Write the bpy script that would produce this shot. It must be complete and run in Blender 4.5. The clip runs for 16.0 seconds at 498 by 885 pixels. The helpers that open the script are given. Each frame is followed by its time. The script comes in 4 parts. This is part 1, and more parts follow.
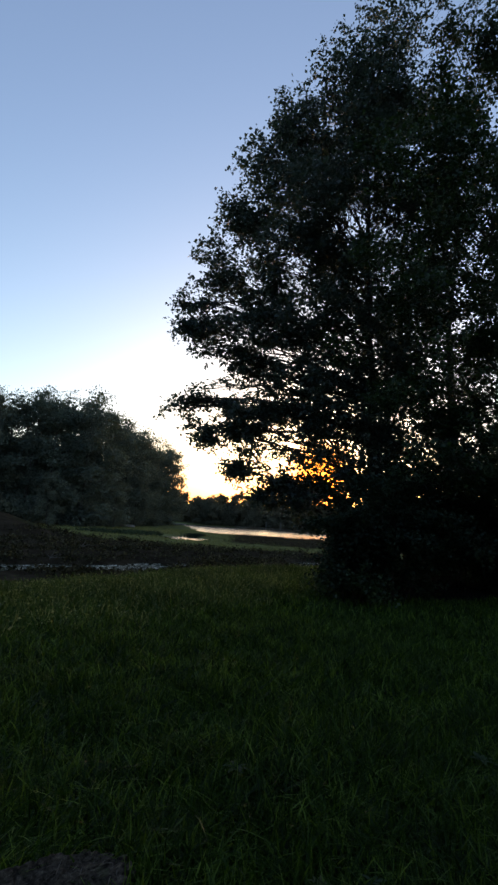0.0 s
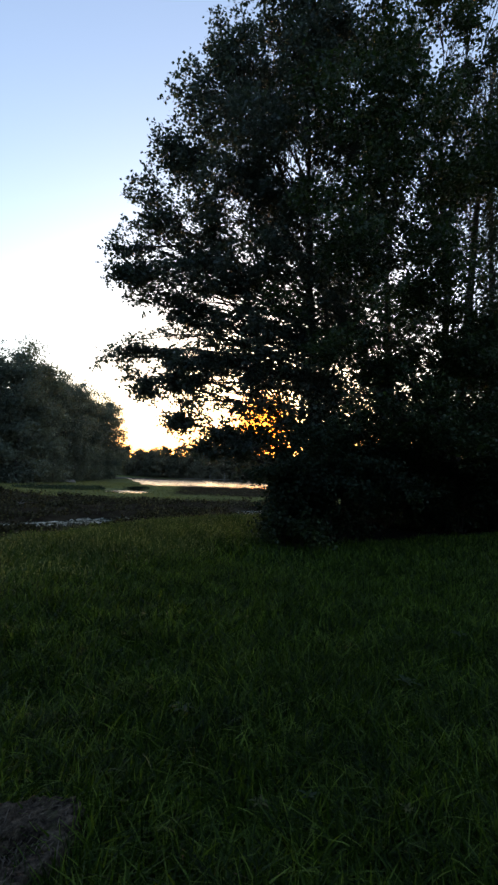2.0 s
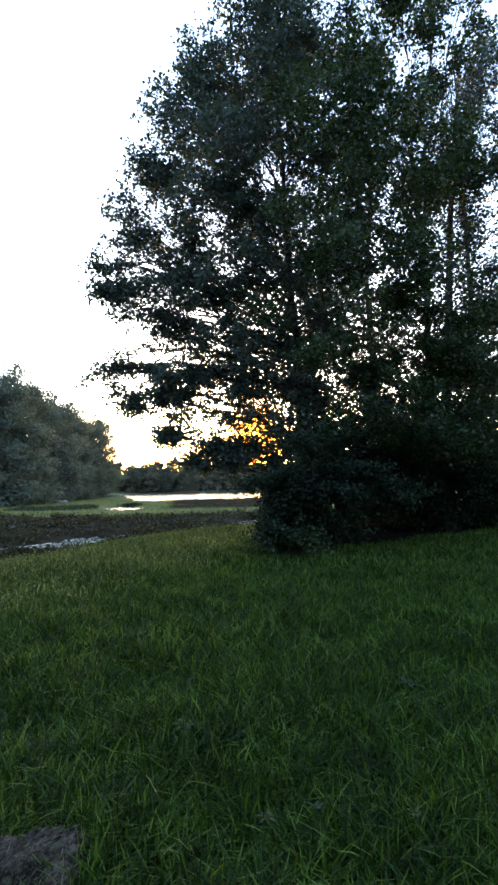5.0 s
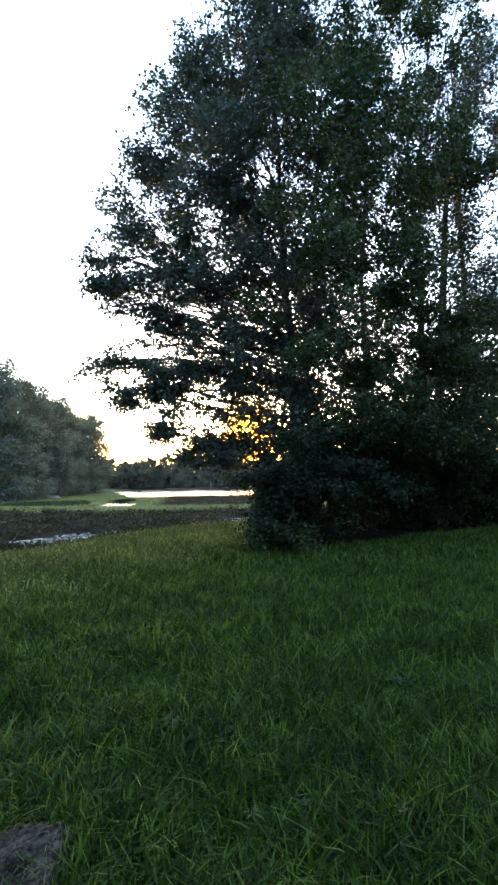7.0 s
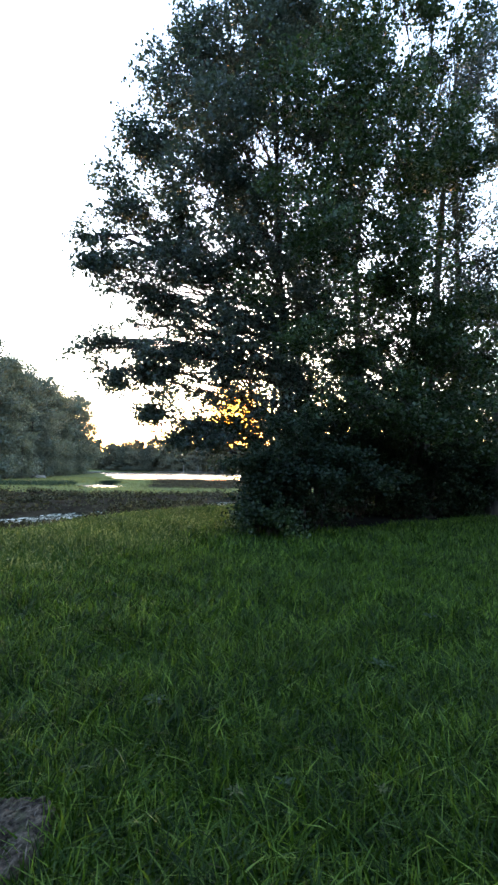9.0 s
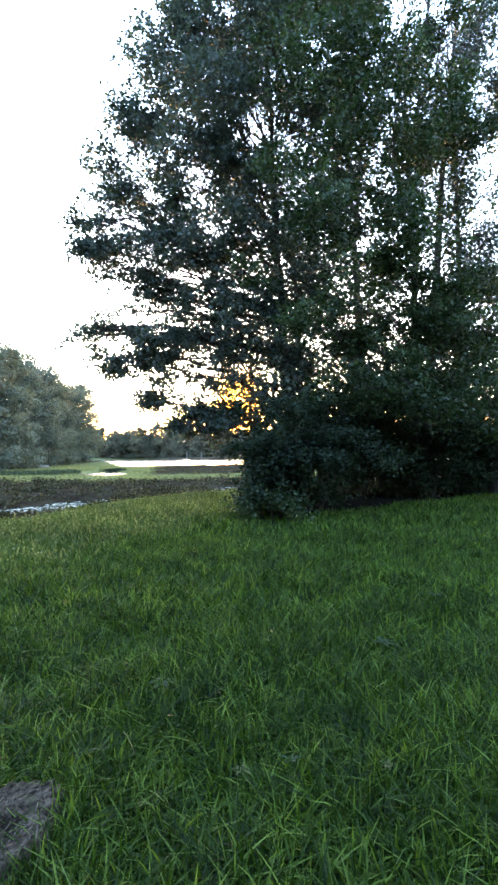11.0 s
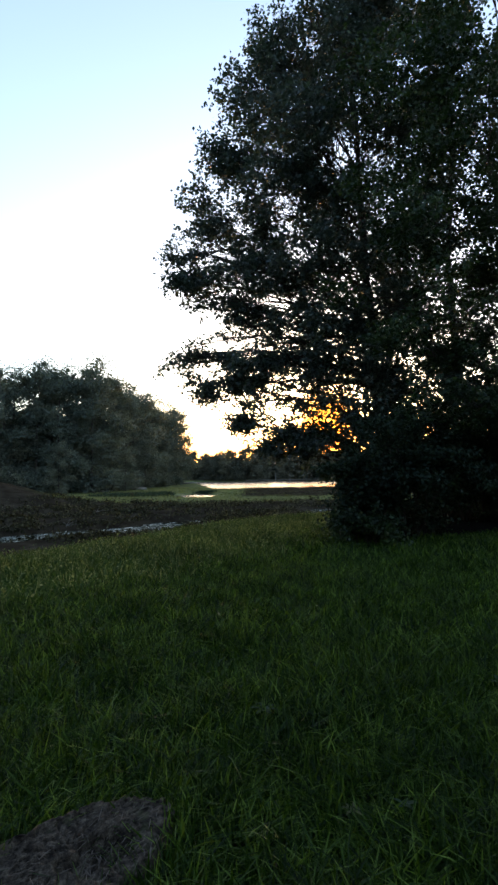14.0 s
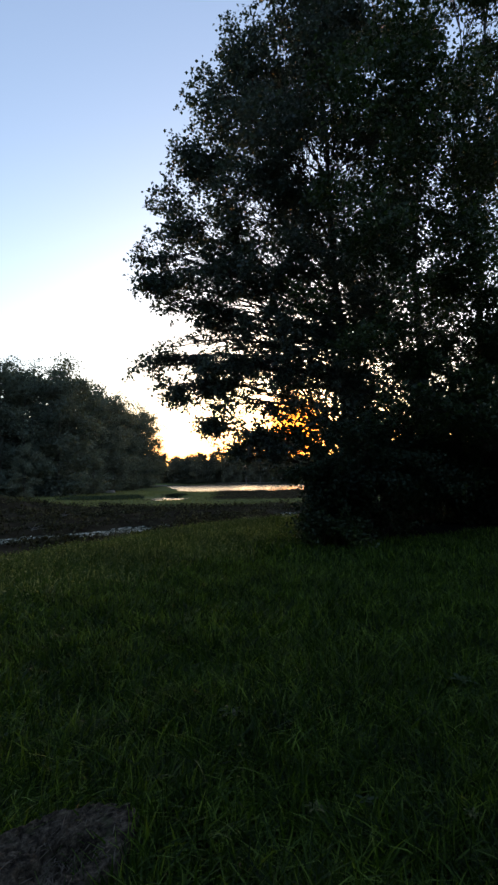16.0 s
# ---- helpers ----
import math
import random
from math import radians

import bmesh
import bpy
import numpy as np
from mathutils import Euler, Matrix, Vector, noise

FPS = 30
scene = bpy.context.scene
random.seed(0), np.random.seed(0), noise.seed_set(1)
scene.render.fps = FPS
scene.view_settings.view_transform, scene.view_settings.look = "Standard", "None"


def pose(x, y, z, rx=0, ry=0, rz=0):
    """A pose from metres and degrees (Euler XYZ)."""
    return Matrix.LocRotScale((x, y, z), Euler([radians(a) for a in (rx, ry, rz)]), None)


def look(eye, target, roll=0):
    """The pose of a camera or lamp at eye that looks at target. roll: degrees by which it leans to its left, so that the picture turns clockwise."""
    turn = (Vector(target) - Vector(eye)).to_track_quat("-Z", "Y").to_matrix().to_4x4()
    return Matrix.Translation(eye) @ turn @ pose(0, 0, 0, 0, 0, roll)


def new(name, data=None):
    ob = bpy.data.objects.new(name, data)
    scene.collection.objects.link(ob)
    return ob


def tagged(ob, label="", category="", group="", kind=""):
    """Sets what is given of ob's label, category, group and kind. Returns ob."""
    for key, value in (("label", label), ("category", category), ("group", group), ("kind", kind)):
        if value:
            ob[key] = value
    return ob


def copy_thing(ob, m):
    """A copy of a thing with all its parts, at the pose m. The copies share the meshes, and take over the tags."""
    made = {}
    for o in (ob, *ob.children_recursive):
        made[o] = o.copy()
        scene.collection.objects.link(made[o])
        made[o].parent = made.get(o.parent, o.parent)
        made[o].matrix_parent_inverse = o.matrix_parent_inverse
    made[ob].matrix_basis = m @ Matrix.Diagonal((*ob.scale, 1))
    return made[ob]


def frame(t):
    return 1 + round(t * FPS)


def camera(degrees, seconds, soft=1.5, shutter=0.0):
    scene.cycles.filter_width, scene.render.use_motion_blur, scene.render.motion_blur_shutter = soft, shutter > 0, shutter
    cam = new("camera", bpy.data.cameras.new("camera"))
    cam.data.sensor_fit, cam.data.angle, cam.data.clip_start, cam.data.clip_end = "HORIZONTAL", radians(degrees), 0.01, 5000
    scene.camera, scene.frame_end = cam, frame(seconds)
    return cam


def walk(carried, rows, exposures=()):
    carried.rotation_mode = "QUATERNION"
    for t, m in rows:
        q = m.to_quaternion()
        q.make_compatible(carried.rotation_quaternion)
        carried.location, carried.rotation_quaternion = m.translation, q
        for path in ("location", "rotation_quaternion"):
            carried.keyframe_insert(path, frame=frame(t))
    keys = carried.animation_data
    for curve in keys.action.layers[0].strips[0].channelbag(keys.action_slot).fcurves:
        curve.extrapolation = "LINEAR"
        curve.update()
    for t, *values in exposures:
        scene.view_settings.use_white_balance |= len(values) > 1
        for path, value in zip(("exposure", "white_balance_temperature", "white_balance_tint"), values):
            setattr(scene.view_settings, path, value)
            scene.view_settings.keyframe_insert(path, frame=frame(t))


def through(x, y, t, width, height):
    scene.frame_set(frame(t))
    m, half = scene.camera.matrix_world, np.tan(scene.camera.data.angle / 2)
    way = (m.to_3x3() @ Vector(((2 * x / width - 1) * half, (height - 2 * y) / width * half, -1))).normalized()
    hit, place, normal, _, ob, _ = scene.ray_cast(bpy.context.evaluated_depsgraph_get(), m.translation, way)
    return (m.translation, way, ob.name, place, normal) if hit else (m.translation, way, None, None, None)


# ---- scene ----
cam = camera(53.9, 16.0, soft=2.6)
PATH = [
    (0, (-0.076, 0.444, 1.492), (-0.281, 2.407, 1.813), 3.8),
    (0.5, (-0.074, 0.458, 1.489), (-0.239, 2.434, 1.75), 3.6),
    (1, (-0.062, 0.518, 1.494), (-0.145, 2.508, 1.678), 3.1),
    (1.5, (-0.059, 0.484, 1.495), (-0.056, 2.479, 1.63), 2.8),
    (2, (-0.051, 0.459, 1.501), (-0.015, 2.454, 1.636), 2.0),
    (2.5, (-0.043, 0.469, 1.494), (0.02, 2.465, 1.618), 0.5),
    (3, (-0.017, 0.511, 1.487), (0.044, 2.507, 1.605), -1.3),
    (3.5, (-0.022, 0.492, 1.49), (0.029, 2.486, 1.636), -2.1),
    (4, (-0.037, 0.45, 1.502), (0.026, 2.44, 1.692), -1.6),
    (6.5, (-0.009, 0.471, 1.509), (0.069, 2.464, 1.655), -1.1),
    (7, (-0.012, 0.475, 1.496), (0.086, 2.466, 1.659), -0.8),
    (7.5, (-0.038, 0.471, 1.496), (0.083, 2.461, 1.656), 0.7),
    (8, (-0.065, 0.446, 1.51), (0.069, 2.435, 1.665), 1.7),
    (8.5, (-0.061, 0.467, 1.487), (0.076, 2.457, 1.625), 1.6),
    (9, (-0.031, 0.508, 1.477), (0.115, 2.5, 1.58), 0.8),
    (11.5, (-0.006, 0.533, 1.47), (0.101, 2.53, 1.508), -1.5),
    (12, (-0.008, 0.538, 1.471), (0.012, 2.538, 1.518), -3.1),
    (12.5, (-0.033, 0.52, 1.476), (-0.111, 2.517, 1.562), -3.1),
    (13, (-0.046, 0.522, 1.478), (-0.208, 2.512, 1.587), -2.2),
    (13.5, (-0.067, 0.525, 1.476), (-0.281, 2.509, 1.603), -1.3),
    (14, (-0.074, 0.536, 1.473), (-0.296, 2.519, 1.607), -1.0),
    (14.5, (-0.065, 0.513, 1.481), (-0.277, 2.496, 1.63), -1.2),
    (15, (-0.056, 0.506, 1.479), (-0.234, 2.492, 1.644), -1.1),
    (15.5, (-0.061, 0.484, 1.484), (-0.198, 2.472, 1.649), -1.3),
    (16, (-0.051, 0.501, 1.482), (-0.154, 2.493, 1.626), -1.0),
]
STOPS = [(0, 1.35), (1.2, 1.42), (2, 1.85), (2.5, 2.3), (3, 2.95), (3.5, 3.3), (4, 3.38), (6.5, 3.45), (7, 3.66), (9, 3.85), (11.5, 4.68), (12.5, 4.7), (13, 4.1), (13.5, 3.22), (14, 2.42), (14.5, 1.92), (16, 1.72)]
EXPOSURE = [(t, e, 6350 if t in (2, 2.5) or t >= 13.5 else 6080, 13) for t, e in STOPS]
walk(cam, [(t, look(eye, target, roll)) for t, eye, target, roll in PATH], EXPOSURE)

# ---- world and light ----
SUN_AZ, SUN_EL = radians(2.7), radians(4.2)
world = bpy.data.worlds.new("world")
scene.world = world
world.use_nodes = True
wn = world.node_tree
sky = wn.nodes.new("ShaderNodeTexSky")
sky.sky_type = "NISHITA"
sky.sun_disc = False
sky.sun_elevation, sky.sun_rotation = SUN_EL, SUN_AZ
sky.air_density, sky.dust_density, sky.ozone_density = 1.0, 1.1, 1.7
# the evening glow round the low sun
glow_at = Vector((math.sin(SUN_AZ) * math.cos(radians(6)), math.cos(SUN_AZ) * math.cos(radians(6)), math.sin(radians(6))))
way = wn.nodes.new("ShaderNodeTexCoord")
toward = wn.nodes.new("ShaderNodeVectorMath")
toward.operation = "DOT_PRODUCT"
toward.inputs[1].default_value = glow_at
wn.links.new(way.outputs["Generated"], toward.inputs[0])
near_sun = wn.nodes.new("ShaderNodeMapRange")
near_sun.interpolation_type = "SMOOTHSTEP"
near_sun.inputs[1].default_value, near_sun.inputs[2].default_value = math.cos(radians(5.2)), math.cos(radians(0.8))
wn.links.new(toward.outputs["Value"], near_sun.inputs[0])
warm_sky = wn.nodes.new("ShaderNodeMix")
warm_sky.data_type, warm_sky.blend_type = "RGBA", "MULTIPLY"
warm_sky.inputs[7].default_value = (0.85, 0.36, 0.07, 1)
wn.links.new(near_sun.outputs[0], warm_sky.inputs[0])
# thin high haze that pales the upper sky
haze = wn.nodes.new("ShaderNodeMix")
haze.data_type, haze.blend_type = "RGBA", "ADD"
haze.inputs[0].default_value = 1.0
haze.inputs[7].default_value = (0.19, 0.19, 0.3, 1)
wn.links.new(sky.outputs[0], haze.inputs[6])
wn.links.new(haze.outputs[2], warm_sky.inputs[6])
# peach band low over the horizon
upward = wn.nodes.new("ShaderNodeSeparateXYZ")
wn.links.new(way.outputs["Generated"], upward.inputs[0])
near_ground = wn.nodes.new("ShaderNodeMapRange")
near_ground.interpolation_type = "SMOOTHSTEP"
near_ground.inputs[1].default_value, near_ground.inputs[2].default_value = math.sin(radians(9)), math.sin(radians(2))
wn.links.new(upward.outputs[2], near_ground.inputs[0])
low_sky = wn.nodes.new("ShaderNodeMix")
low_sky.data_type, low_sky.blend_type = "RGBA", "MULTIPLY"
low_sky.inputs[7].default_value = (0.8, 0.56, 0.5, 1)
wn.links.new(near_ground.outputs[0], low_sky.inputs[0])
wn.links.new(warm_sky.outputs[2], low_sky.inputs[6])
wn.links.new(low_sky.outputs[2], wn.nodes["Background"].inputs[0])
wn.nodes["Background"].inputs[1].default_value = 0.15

sun = new("sun", bpy.data.lights.new("sun", "SUN"))
sun.data.energy, sun.data.angle, sun.data.color = 0.03, radians(4), (1.0, 0.62, 0.3)
sun.matrix_world = look((0, 0, 0), (-math.sin(SUN_AZ), -math.cos(SUN_AZ), -math.tan(SUN_EL)))


# ---- materials ----
def nodes_of(name):
    m = bpy.data.materials.new(name)
    m.use_nodes = True
    nt = m.node_tree
    return m, nt, nt.nodes["Principled BSDF"]


def ramp(nt, source, *stops):
    r = nt.nodes.new("ShaderNodeValToRGB")
    e = r.color_ramp.elements
    while len(e) < len(stops):
        e.new(0.5)
    for el, (p, c) in zip(e, stops):
        el.position, el.color = p, (*c, 1)
    nt.links.new(source, r.inputs[0])
    return r.outputs[0]


def noise_of(nt, scale, detail=4, rough=0.55, coords="Object"):
    tc = nt.nodes.new("ShaderNodeTexCoord")
    n = nt.nodes.new("ShaderNodeTexNoise")
    n.inputs["Scale"].default_value, n.inputs["Detail"].default_value = scale, detail
    n.inputs["Roughness"].default_value = rough
    nt.links.new(tc.outputs[coords], n.inputs["Vector"])
    return n.outputs[0]


def mix_of(nt, fac, a, b, how="MIX"):
    m = nt.nodes.new("ShaderNodeMix")
    m.data_type, m.blend_type = "RGBA", how
    for sock, v in ((m.inputs[0], fac), (m.inputs[6], a), (m.inputs[7], b)):
        if isinstance(v, (int, float)):
            sock.default_value = v
        elif isinstance(v, tuple):
            sock.default_value = (*v, 1)
        else:
            nt.links.new(v, sock)
    return m.outputs[2]


def bump_of(nt, height, strength, distance, target):
    b = nt.nodes.new("ShaderNodeBump")
    b.inputs["Strength"].default_value, b.inputs["Distance"].default_value = strength, distance
    nt.links.new(height, b.inputs["Height"])
    nt.links.new(b.outputs[0], target.inputs["Normal"])


def leaf_material(name, dark, mid, light, patch, through=0.35, gloss=0.45, spec=0.25):
    """Leaves: a colour for each leaf, larger patches of tone, some light let through."""
    m, nt, p = nodes_of(name)
    geo = nt.nodes.new("ShaderNodeNewGeometry")
    each = ramp(nt, geo.outputs["Random Per Island"], (0.0, dark), (0.6, mid), (1.0, light))
    tone = ramp(nt, noise_of(nt, patch, 2), (0.35, (0.62, 0.66, 0.6)), (0.65, (1.25, 1.2, 1.05)))
    col = mix_of(nt, 1.0, each, tone, "MULTIPLY")
    info = nt.nodes.new("ShaderNodeObjectInfo")
    whole = ramp(nt, info.outputs["Random"], (0.0, (0.7, 0.74, 0.74)), (0.5, (1.0, 1.0, 1.0)), (1.0, (1.28, 1.2, 1.1)))
    col = mix_of(nt, 1.0, col, whole, "MULTIPLY")
    nt.links.new(col, p.inputs["Base Color"])
    p.inputs["Roughness"].default_value = gloss
    p.inputs["Specular IOR Level"].default_value = spec
    tr = nt.nodes.new("ShaderNodeBsdfTranslucent")
    warm = mix_of(nt, 1.0, col, (1.25, 1.2, 0.55), "MULTIPLY")
    nt.links.new(warm, tr.inputs[0])
    mx = nt.nodes.new("ShaderNodeMixShader")
    mx.inputs[0].default_value = through
    nt.links.new(p.outputs[0], mx.inputs[1])
    nt.links.new(tr.outputs[0], mx.inputs[2])
    nt.links.new(mx.outputs[0], nt.nodes["Material Output"].inputs[0])
    return m


# Tree leaves carry a blue tint that stands in for the veil of sky glare
LEAF_TREE_VEILED = leaf_material("leaf_tree_veiled", (0.027, 0.043, 0.046), (0.046, 0.071, 0.082), (0.078, 0.112, 0.118), 0.5)
LEAF_GREEN = leaf_material("leaf_green", (0.024, 0.046, 0.026), (0.04, 0.072, 0.036), (0.07, 0.11, 0.048), 0.6)
# Shrub leaves lowered in tone so their colour carries the hollow's shade
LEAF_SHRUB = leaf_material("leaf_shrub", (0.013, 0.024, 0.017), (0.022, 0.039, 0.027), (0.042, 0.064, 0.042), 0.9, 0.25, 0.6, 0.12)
# Woods and far shore: pale grey haze is mixed into both leaf colours
LEAF_FOREST_HAZED = leaf_material("leaf_forest_hazed", (0.094, 0.112, 0.112), (0.124, 0.145, 0.141), (0.15, 0.174, 0.158), 0.12, 0.26, 0.9, 0.03)
LEAF_FAR_HAZED = leaf_material("leaf_far_hazed", (0.095, 0.1, 0.092), (0.122, 0.128, 0.116), (0.15, 0.156, 0.14), 0.06, 0.3, 0.9, 0.03)
GRASS = leaf_material("grass_blade", (0.007, 0.02, 0.004), (0.028, 0.066, 0.006), (0.12, 0.198, 0.038), 2.4, 0.38, 0.55, 0.16)
WEED = leaf_material("weed_leaf", (0.036, 0.068, 0.018), (0.078, 0.126, 0.034), (0.3, 0.32, 0.16), 0.5, 0.35, 0.6, 0.12)
MARSH = leaf_material("marsh_grass", (0.09, 0.105, 0.04), (0.145, 0.164, 0.064), (0.215, 0.225, 0.105), 0.1, 0.3, 0.7, 0.1)
MUDWEED = leaf_material("mud_weed", (0.016, 0.015, 0.01), (0.045, 0.044, 0.028), (0.12, 0.115, 0.075), 0.5, 0.15, 0.9, 0.03)
STRAW = leaf_material("dry_grass", (0.06, 0.07, 0.03), (0.09, 0.1, 0.045), (0.14, 0.145, 0.075), 0.8, 0.02, 0.8, 0.1)


def bark_material(name, dark, light):
    m, nt, p = nodes_of(name)
    tc = nt.nodes.new("ShaderNodeTexCoord")
    mp = nt.nodes.new("ShaderNodeMapping")
    mp.inputs["Scale"].default_value = (6, 6, 1.2)
    nt.links.new(tc.outputs["Object"], mp.inputs[0])
    n = nt.nodes.new("ShaderNodeTexNoise")
    n.inputs["Scale"].default_value, n.inputs["Detail"].default_value = 3, 8
    nt.links.new(mp.outputs[0], n.inputs["Vector"])
    big = ramp(nt, noise_of(nt, 0.8), (0.3, (0.7, 0.7, 0.7)), (0.7, (1.15, 1.12, 1.05)))
    nt.links.new(mix_of(nt, 1.0, ramp(nt, n.outputs[0], (0.3, dark), (0.7, light)), big, "MULTIPLY"), p.inputs["Base Color"])
    p.inputs["Roughness"].default_value = 0.9
    bump_of(nt, n.outputs[0], 0.8, 0.03, p)
    return m


BARK = bark_material("bark", (0.018, 0.016, 0.013), (0.06, 0.052, 0.044))


def ground_material():
    """Soil under grass near by; marsh turf and mud lower down."""
    m, nt, p = nodes_of("ground_soil")
    geo = nt.nodes.new("ShaderNodeNewGeometry")
    sep = nt.nodes.new("ShaderNodeSeparateXYZ")
    nt.links.new(geo.outputs["Position"], sep.inputs[0])
    fine, mid, wide = noise_of(nt, 9, 6), noise_of(nt, 1.3, 5), noise_of(nt, 0.09, 4)
    turf = ramp(nt, fine, (0.3, (0.012, 0.028, 0.006)), (0.55, (0.022, 0.05, 0.01)), (0.8, (0.04, 0.07, 0.018)))
    turf = mix_of(nt, ramp(nt, mid, (0.72, (0, 0, 0)), (0.84, (0.6, 0.6, 0.6))), turf, (0.03, 0.033, 0.014))
    grassy = ramp(nt, mid, (0.3, (0.068, 0.077, 0.033)), (0.5, (0.108, 0.12, 0.05)), (0.75, (0.155, 0.162, 0.075)))
    mud = ramp(nt, mid, (0.3, (0.018, 0.014, 0.01)), (0.6, (0.036, 0.03, 0.02)), (0.8, (0.065, 0.055, 0.037)))
    attr = nt.nodes.new("ShaderNodeAttribute")
    attr.attribute_name = "mud"
    edge = nt.nodes.new("ShaderNodeMath")
    edge.operation = "MULTIPLY_ADD"
    nt.links.new(wide, edge.inputs[0])
    edge.inputs[1].default_value = 0.5
    nt.links.new(attr.outputs["Fac"], edge.inputs[2])
    low = mix_of(nt, ramp(nt, edge.outputs[0], (0.6, (0, 0, 0)), (0.85, (1, 1, 1))), grassy, mud)
    high = nt.nodes.new("ShaderNodeMapRange")
    high.inputs[1].default_value, high.inputs[2].default_value = -0.7, -0.25
    nt.links.new(sep.outputs[2], high.inputs[0])
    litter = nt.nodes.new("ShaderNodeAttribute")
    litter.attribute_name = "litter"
    # Leaf litter taken to near black: the trees' shade is in its colour
    shaded_soil = ramp(nt, fine, (0.3, (0.006, 0.006, 0.005)), (0.7, (0.018, 0.017, 0.014)))
    turf = mix_of(nt, litter.outputs["Fac"], turf, shaded_soil)
    bare = nt.nodes.new("ShaderNodeMath")
    bare.operation, bare.use_clamp = "SUBTRACT", True
    nt.links.new(high.outputs[0], bare.inputs[0])
    nt.links.new(attr.outputs["Fac"], bare.inputs[1])
    nt.links.new(mix_of(nt, bare.outputs[0], low, turf), p.inputs["Base Color"])
    p.inputs["Roughness"].default_value = 1.0
    p.inputs["Specular IOR Level"].default_value = 0.0
    bump_of(nt, fine, 0.7, 0.05, p)
    return m


def water_material(name, rough, waves):
    m, nt, p = nodes_of(name)
    p.inputs["Base Color"].default_value = (0.012, 0.014, 0.01, 1)
    p.inputs["Roughness"].default_value = rough
    p.inputs["IOR"].default_value = 1.33
    bump_of(nt, noise_of(nt, 1.1, 4), waves, 0.12, p)
    return m


def stump_material():
    """Grey weathered end grain with fibres along the wood, brown rot and a little moss."""
    m, nt, p = nodes_of("weathered_wood")
    fine, mid = noise_of(nt, 110, 8, 0.75), noise_of(nt, 17, 7, 0.72)
    tc = nt.nodes.new("ShaderNodeTexCoord")
    mp = nt.nodes.new("ShaderNodeMapping")
    mp.inputs["Scale"].default_value = (16, 22, 22)
    nt.links.new(tc.outputs["Object"], mp.inputs[0])
    fib = nt.nodes.new("ShaderNodeTexNoise")
    fib.inputs["Scale"].default_value, fib.inputs["Detail"].default_value = 2.2, 6
    fib.inputs["Distortion"].default_value = 0.15
    nt.links.new(mp.outputs[0], fib.inputs["Vector"])
    a = ramp(nt, mid, (0.32, (0.011, 0.008, 0.006)), (0.46, (0.038, 0.031, 0.023)), (0.7, (0.092, 0.077, 0.058)))
    b = ramp(nt, fib.outputs[0], (0.36, (0.4, 0.38, 0.36)), (0.47, (1.0, 1.0, 1.0)), (0.66, (1.4, 1.4, 1.36)))
    c = ramp(nt, fine, (0.38, (0.4, 0.39, 0.37)), (0.62, (1.6, 1.58, 1.52)))
    moss = ramp(nt, noise_of(nt, 5, 4), (0.66, (0, 0, 0)), (0.78, (0.7, 0.7, 0.7)))
    wood = mix_of(nt, 1.0, mix_of(nt, 1.0, a, b, "MULTIPLY"), c, "MULTIPLY")
    nt.links.new(mix_of(nt, moss, wood, (0.075, 0.085, 0.04)), p.inputs["Base Color"])
    p.inputs["Roughness"].default_value = 0.92
    p.inputs["Specular IOR Level"].default_value = 0.15
    bump_of(nt, fib.outputs[0], 0.9, 0.014, p)
    return m


GROUND, STUMP = ground_material(), stump_material()
WATER, STILL = water_material("lake_water", 0.2, 0.6), water_material("still_water", 0.04, 0.03)


# ---- mesh helpers ----
def mesh_of(name, verts, faces, material):
    """A mesh from an (n, 3) array and an (m, k) array of faces with k corners each."""
    verts, faces = np.asarray(verts, np.float32), np.asarray(faces, np.int32)
    me = bpy.data.meshes.new(name)
    k = faces.shape[1]
    me.vertices.add(len(verts))
    me.vertices.foreach_set("co", verts.ravel())
    me.loops.add(faces.size)
    me.loops.foreach_set("vertex_index", faces.ravel())
    me.polygons.add(len(faces))
    me.polygons.foreach_set("loop_start", np.arange(0, faces.size, k, dtype=np.int32))
    me.update(calc_edges=True)
    me.materials.append(material)
    return me


def part(name, me, parent, label=""):
    ob = new(name, me)
    ob.parent = parent
    return tagged(ob, label)


def smooth(me):
    me.polygons.foreach_set("use_smooth", np.ones(len(me.polygons), bool))
    return me


def tube(points, radii, sides=8):
    """Vertices and quads of a tapered tube along points."""
    pts = [Vector(p) for p in points]
    vs, fs = [], []
    for i, p in enumerate(pts):
        d = (pts[min(i + 1, len(pts) - 1)] - pts[max(i - 1, 0)]).normalized()
        a = d.cross(Vector((0.3, 1, 0.1))).normalized()
        b = d.cross(a)
        for j in range(sides):
            w = 2 * math.pi * j / sides
            vs.append(p + (a * math.cos(w) + b * math.sin(w)) * radii[i])
    for i in range(len(pts) - 1):
        for j in range(sides):
            k = (j + 1) % sides
            fs.append((i * sides + j, i * sides + k, (i + 1) * sides + k, (i + 1) * sides + j))
    return vs, fs


def joined(tubes):
    vs, fs = [], []
    for v, f in tubes:
        n = len(vs)
        vs += v
        fs += [tuple(i + n for i in q) for q in f]
    return vs, fs


def bent(a, b, rng, bow=0.08, steps=6, sag=0.0, kink=0.012):
    """Points on a slightly crooked line from a to b."""
    a, b = Vector(a), Vector(b)
    d = (b - a).length
    off = Vector(rng.normal(0, 1, 3)) * bow * d
    out = []
    for i in range(steps + 1):
        u = i / steps
        w = Vector(rng.normal(0, 1, 3)) * kink * d * (0 < i < steps)
        out.append(a.lerp(b, u) + off * (u * (1 - u)) + Vector((0, 0, sag * d * math.sin(math.pi * u))) + w)
    return out


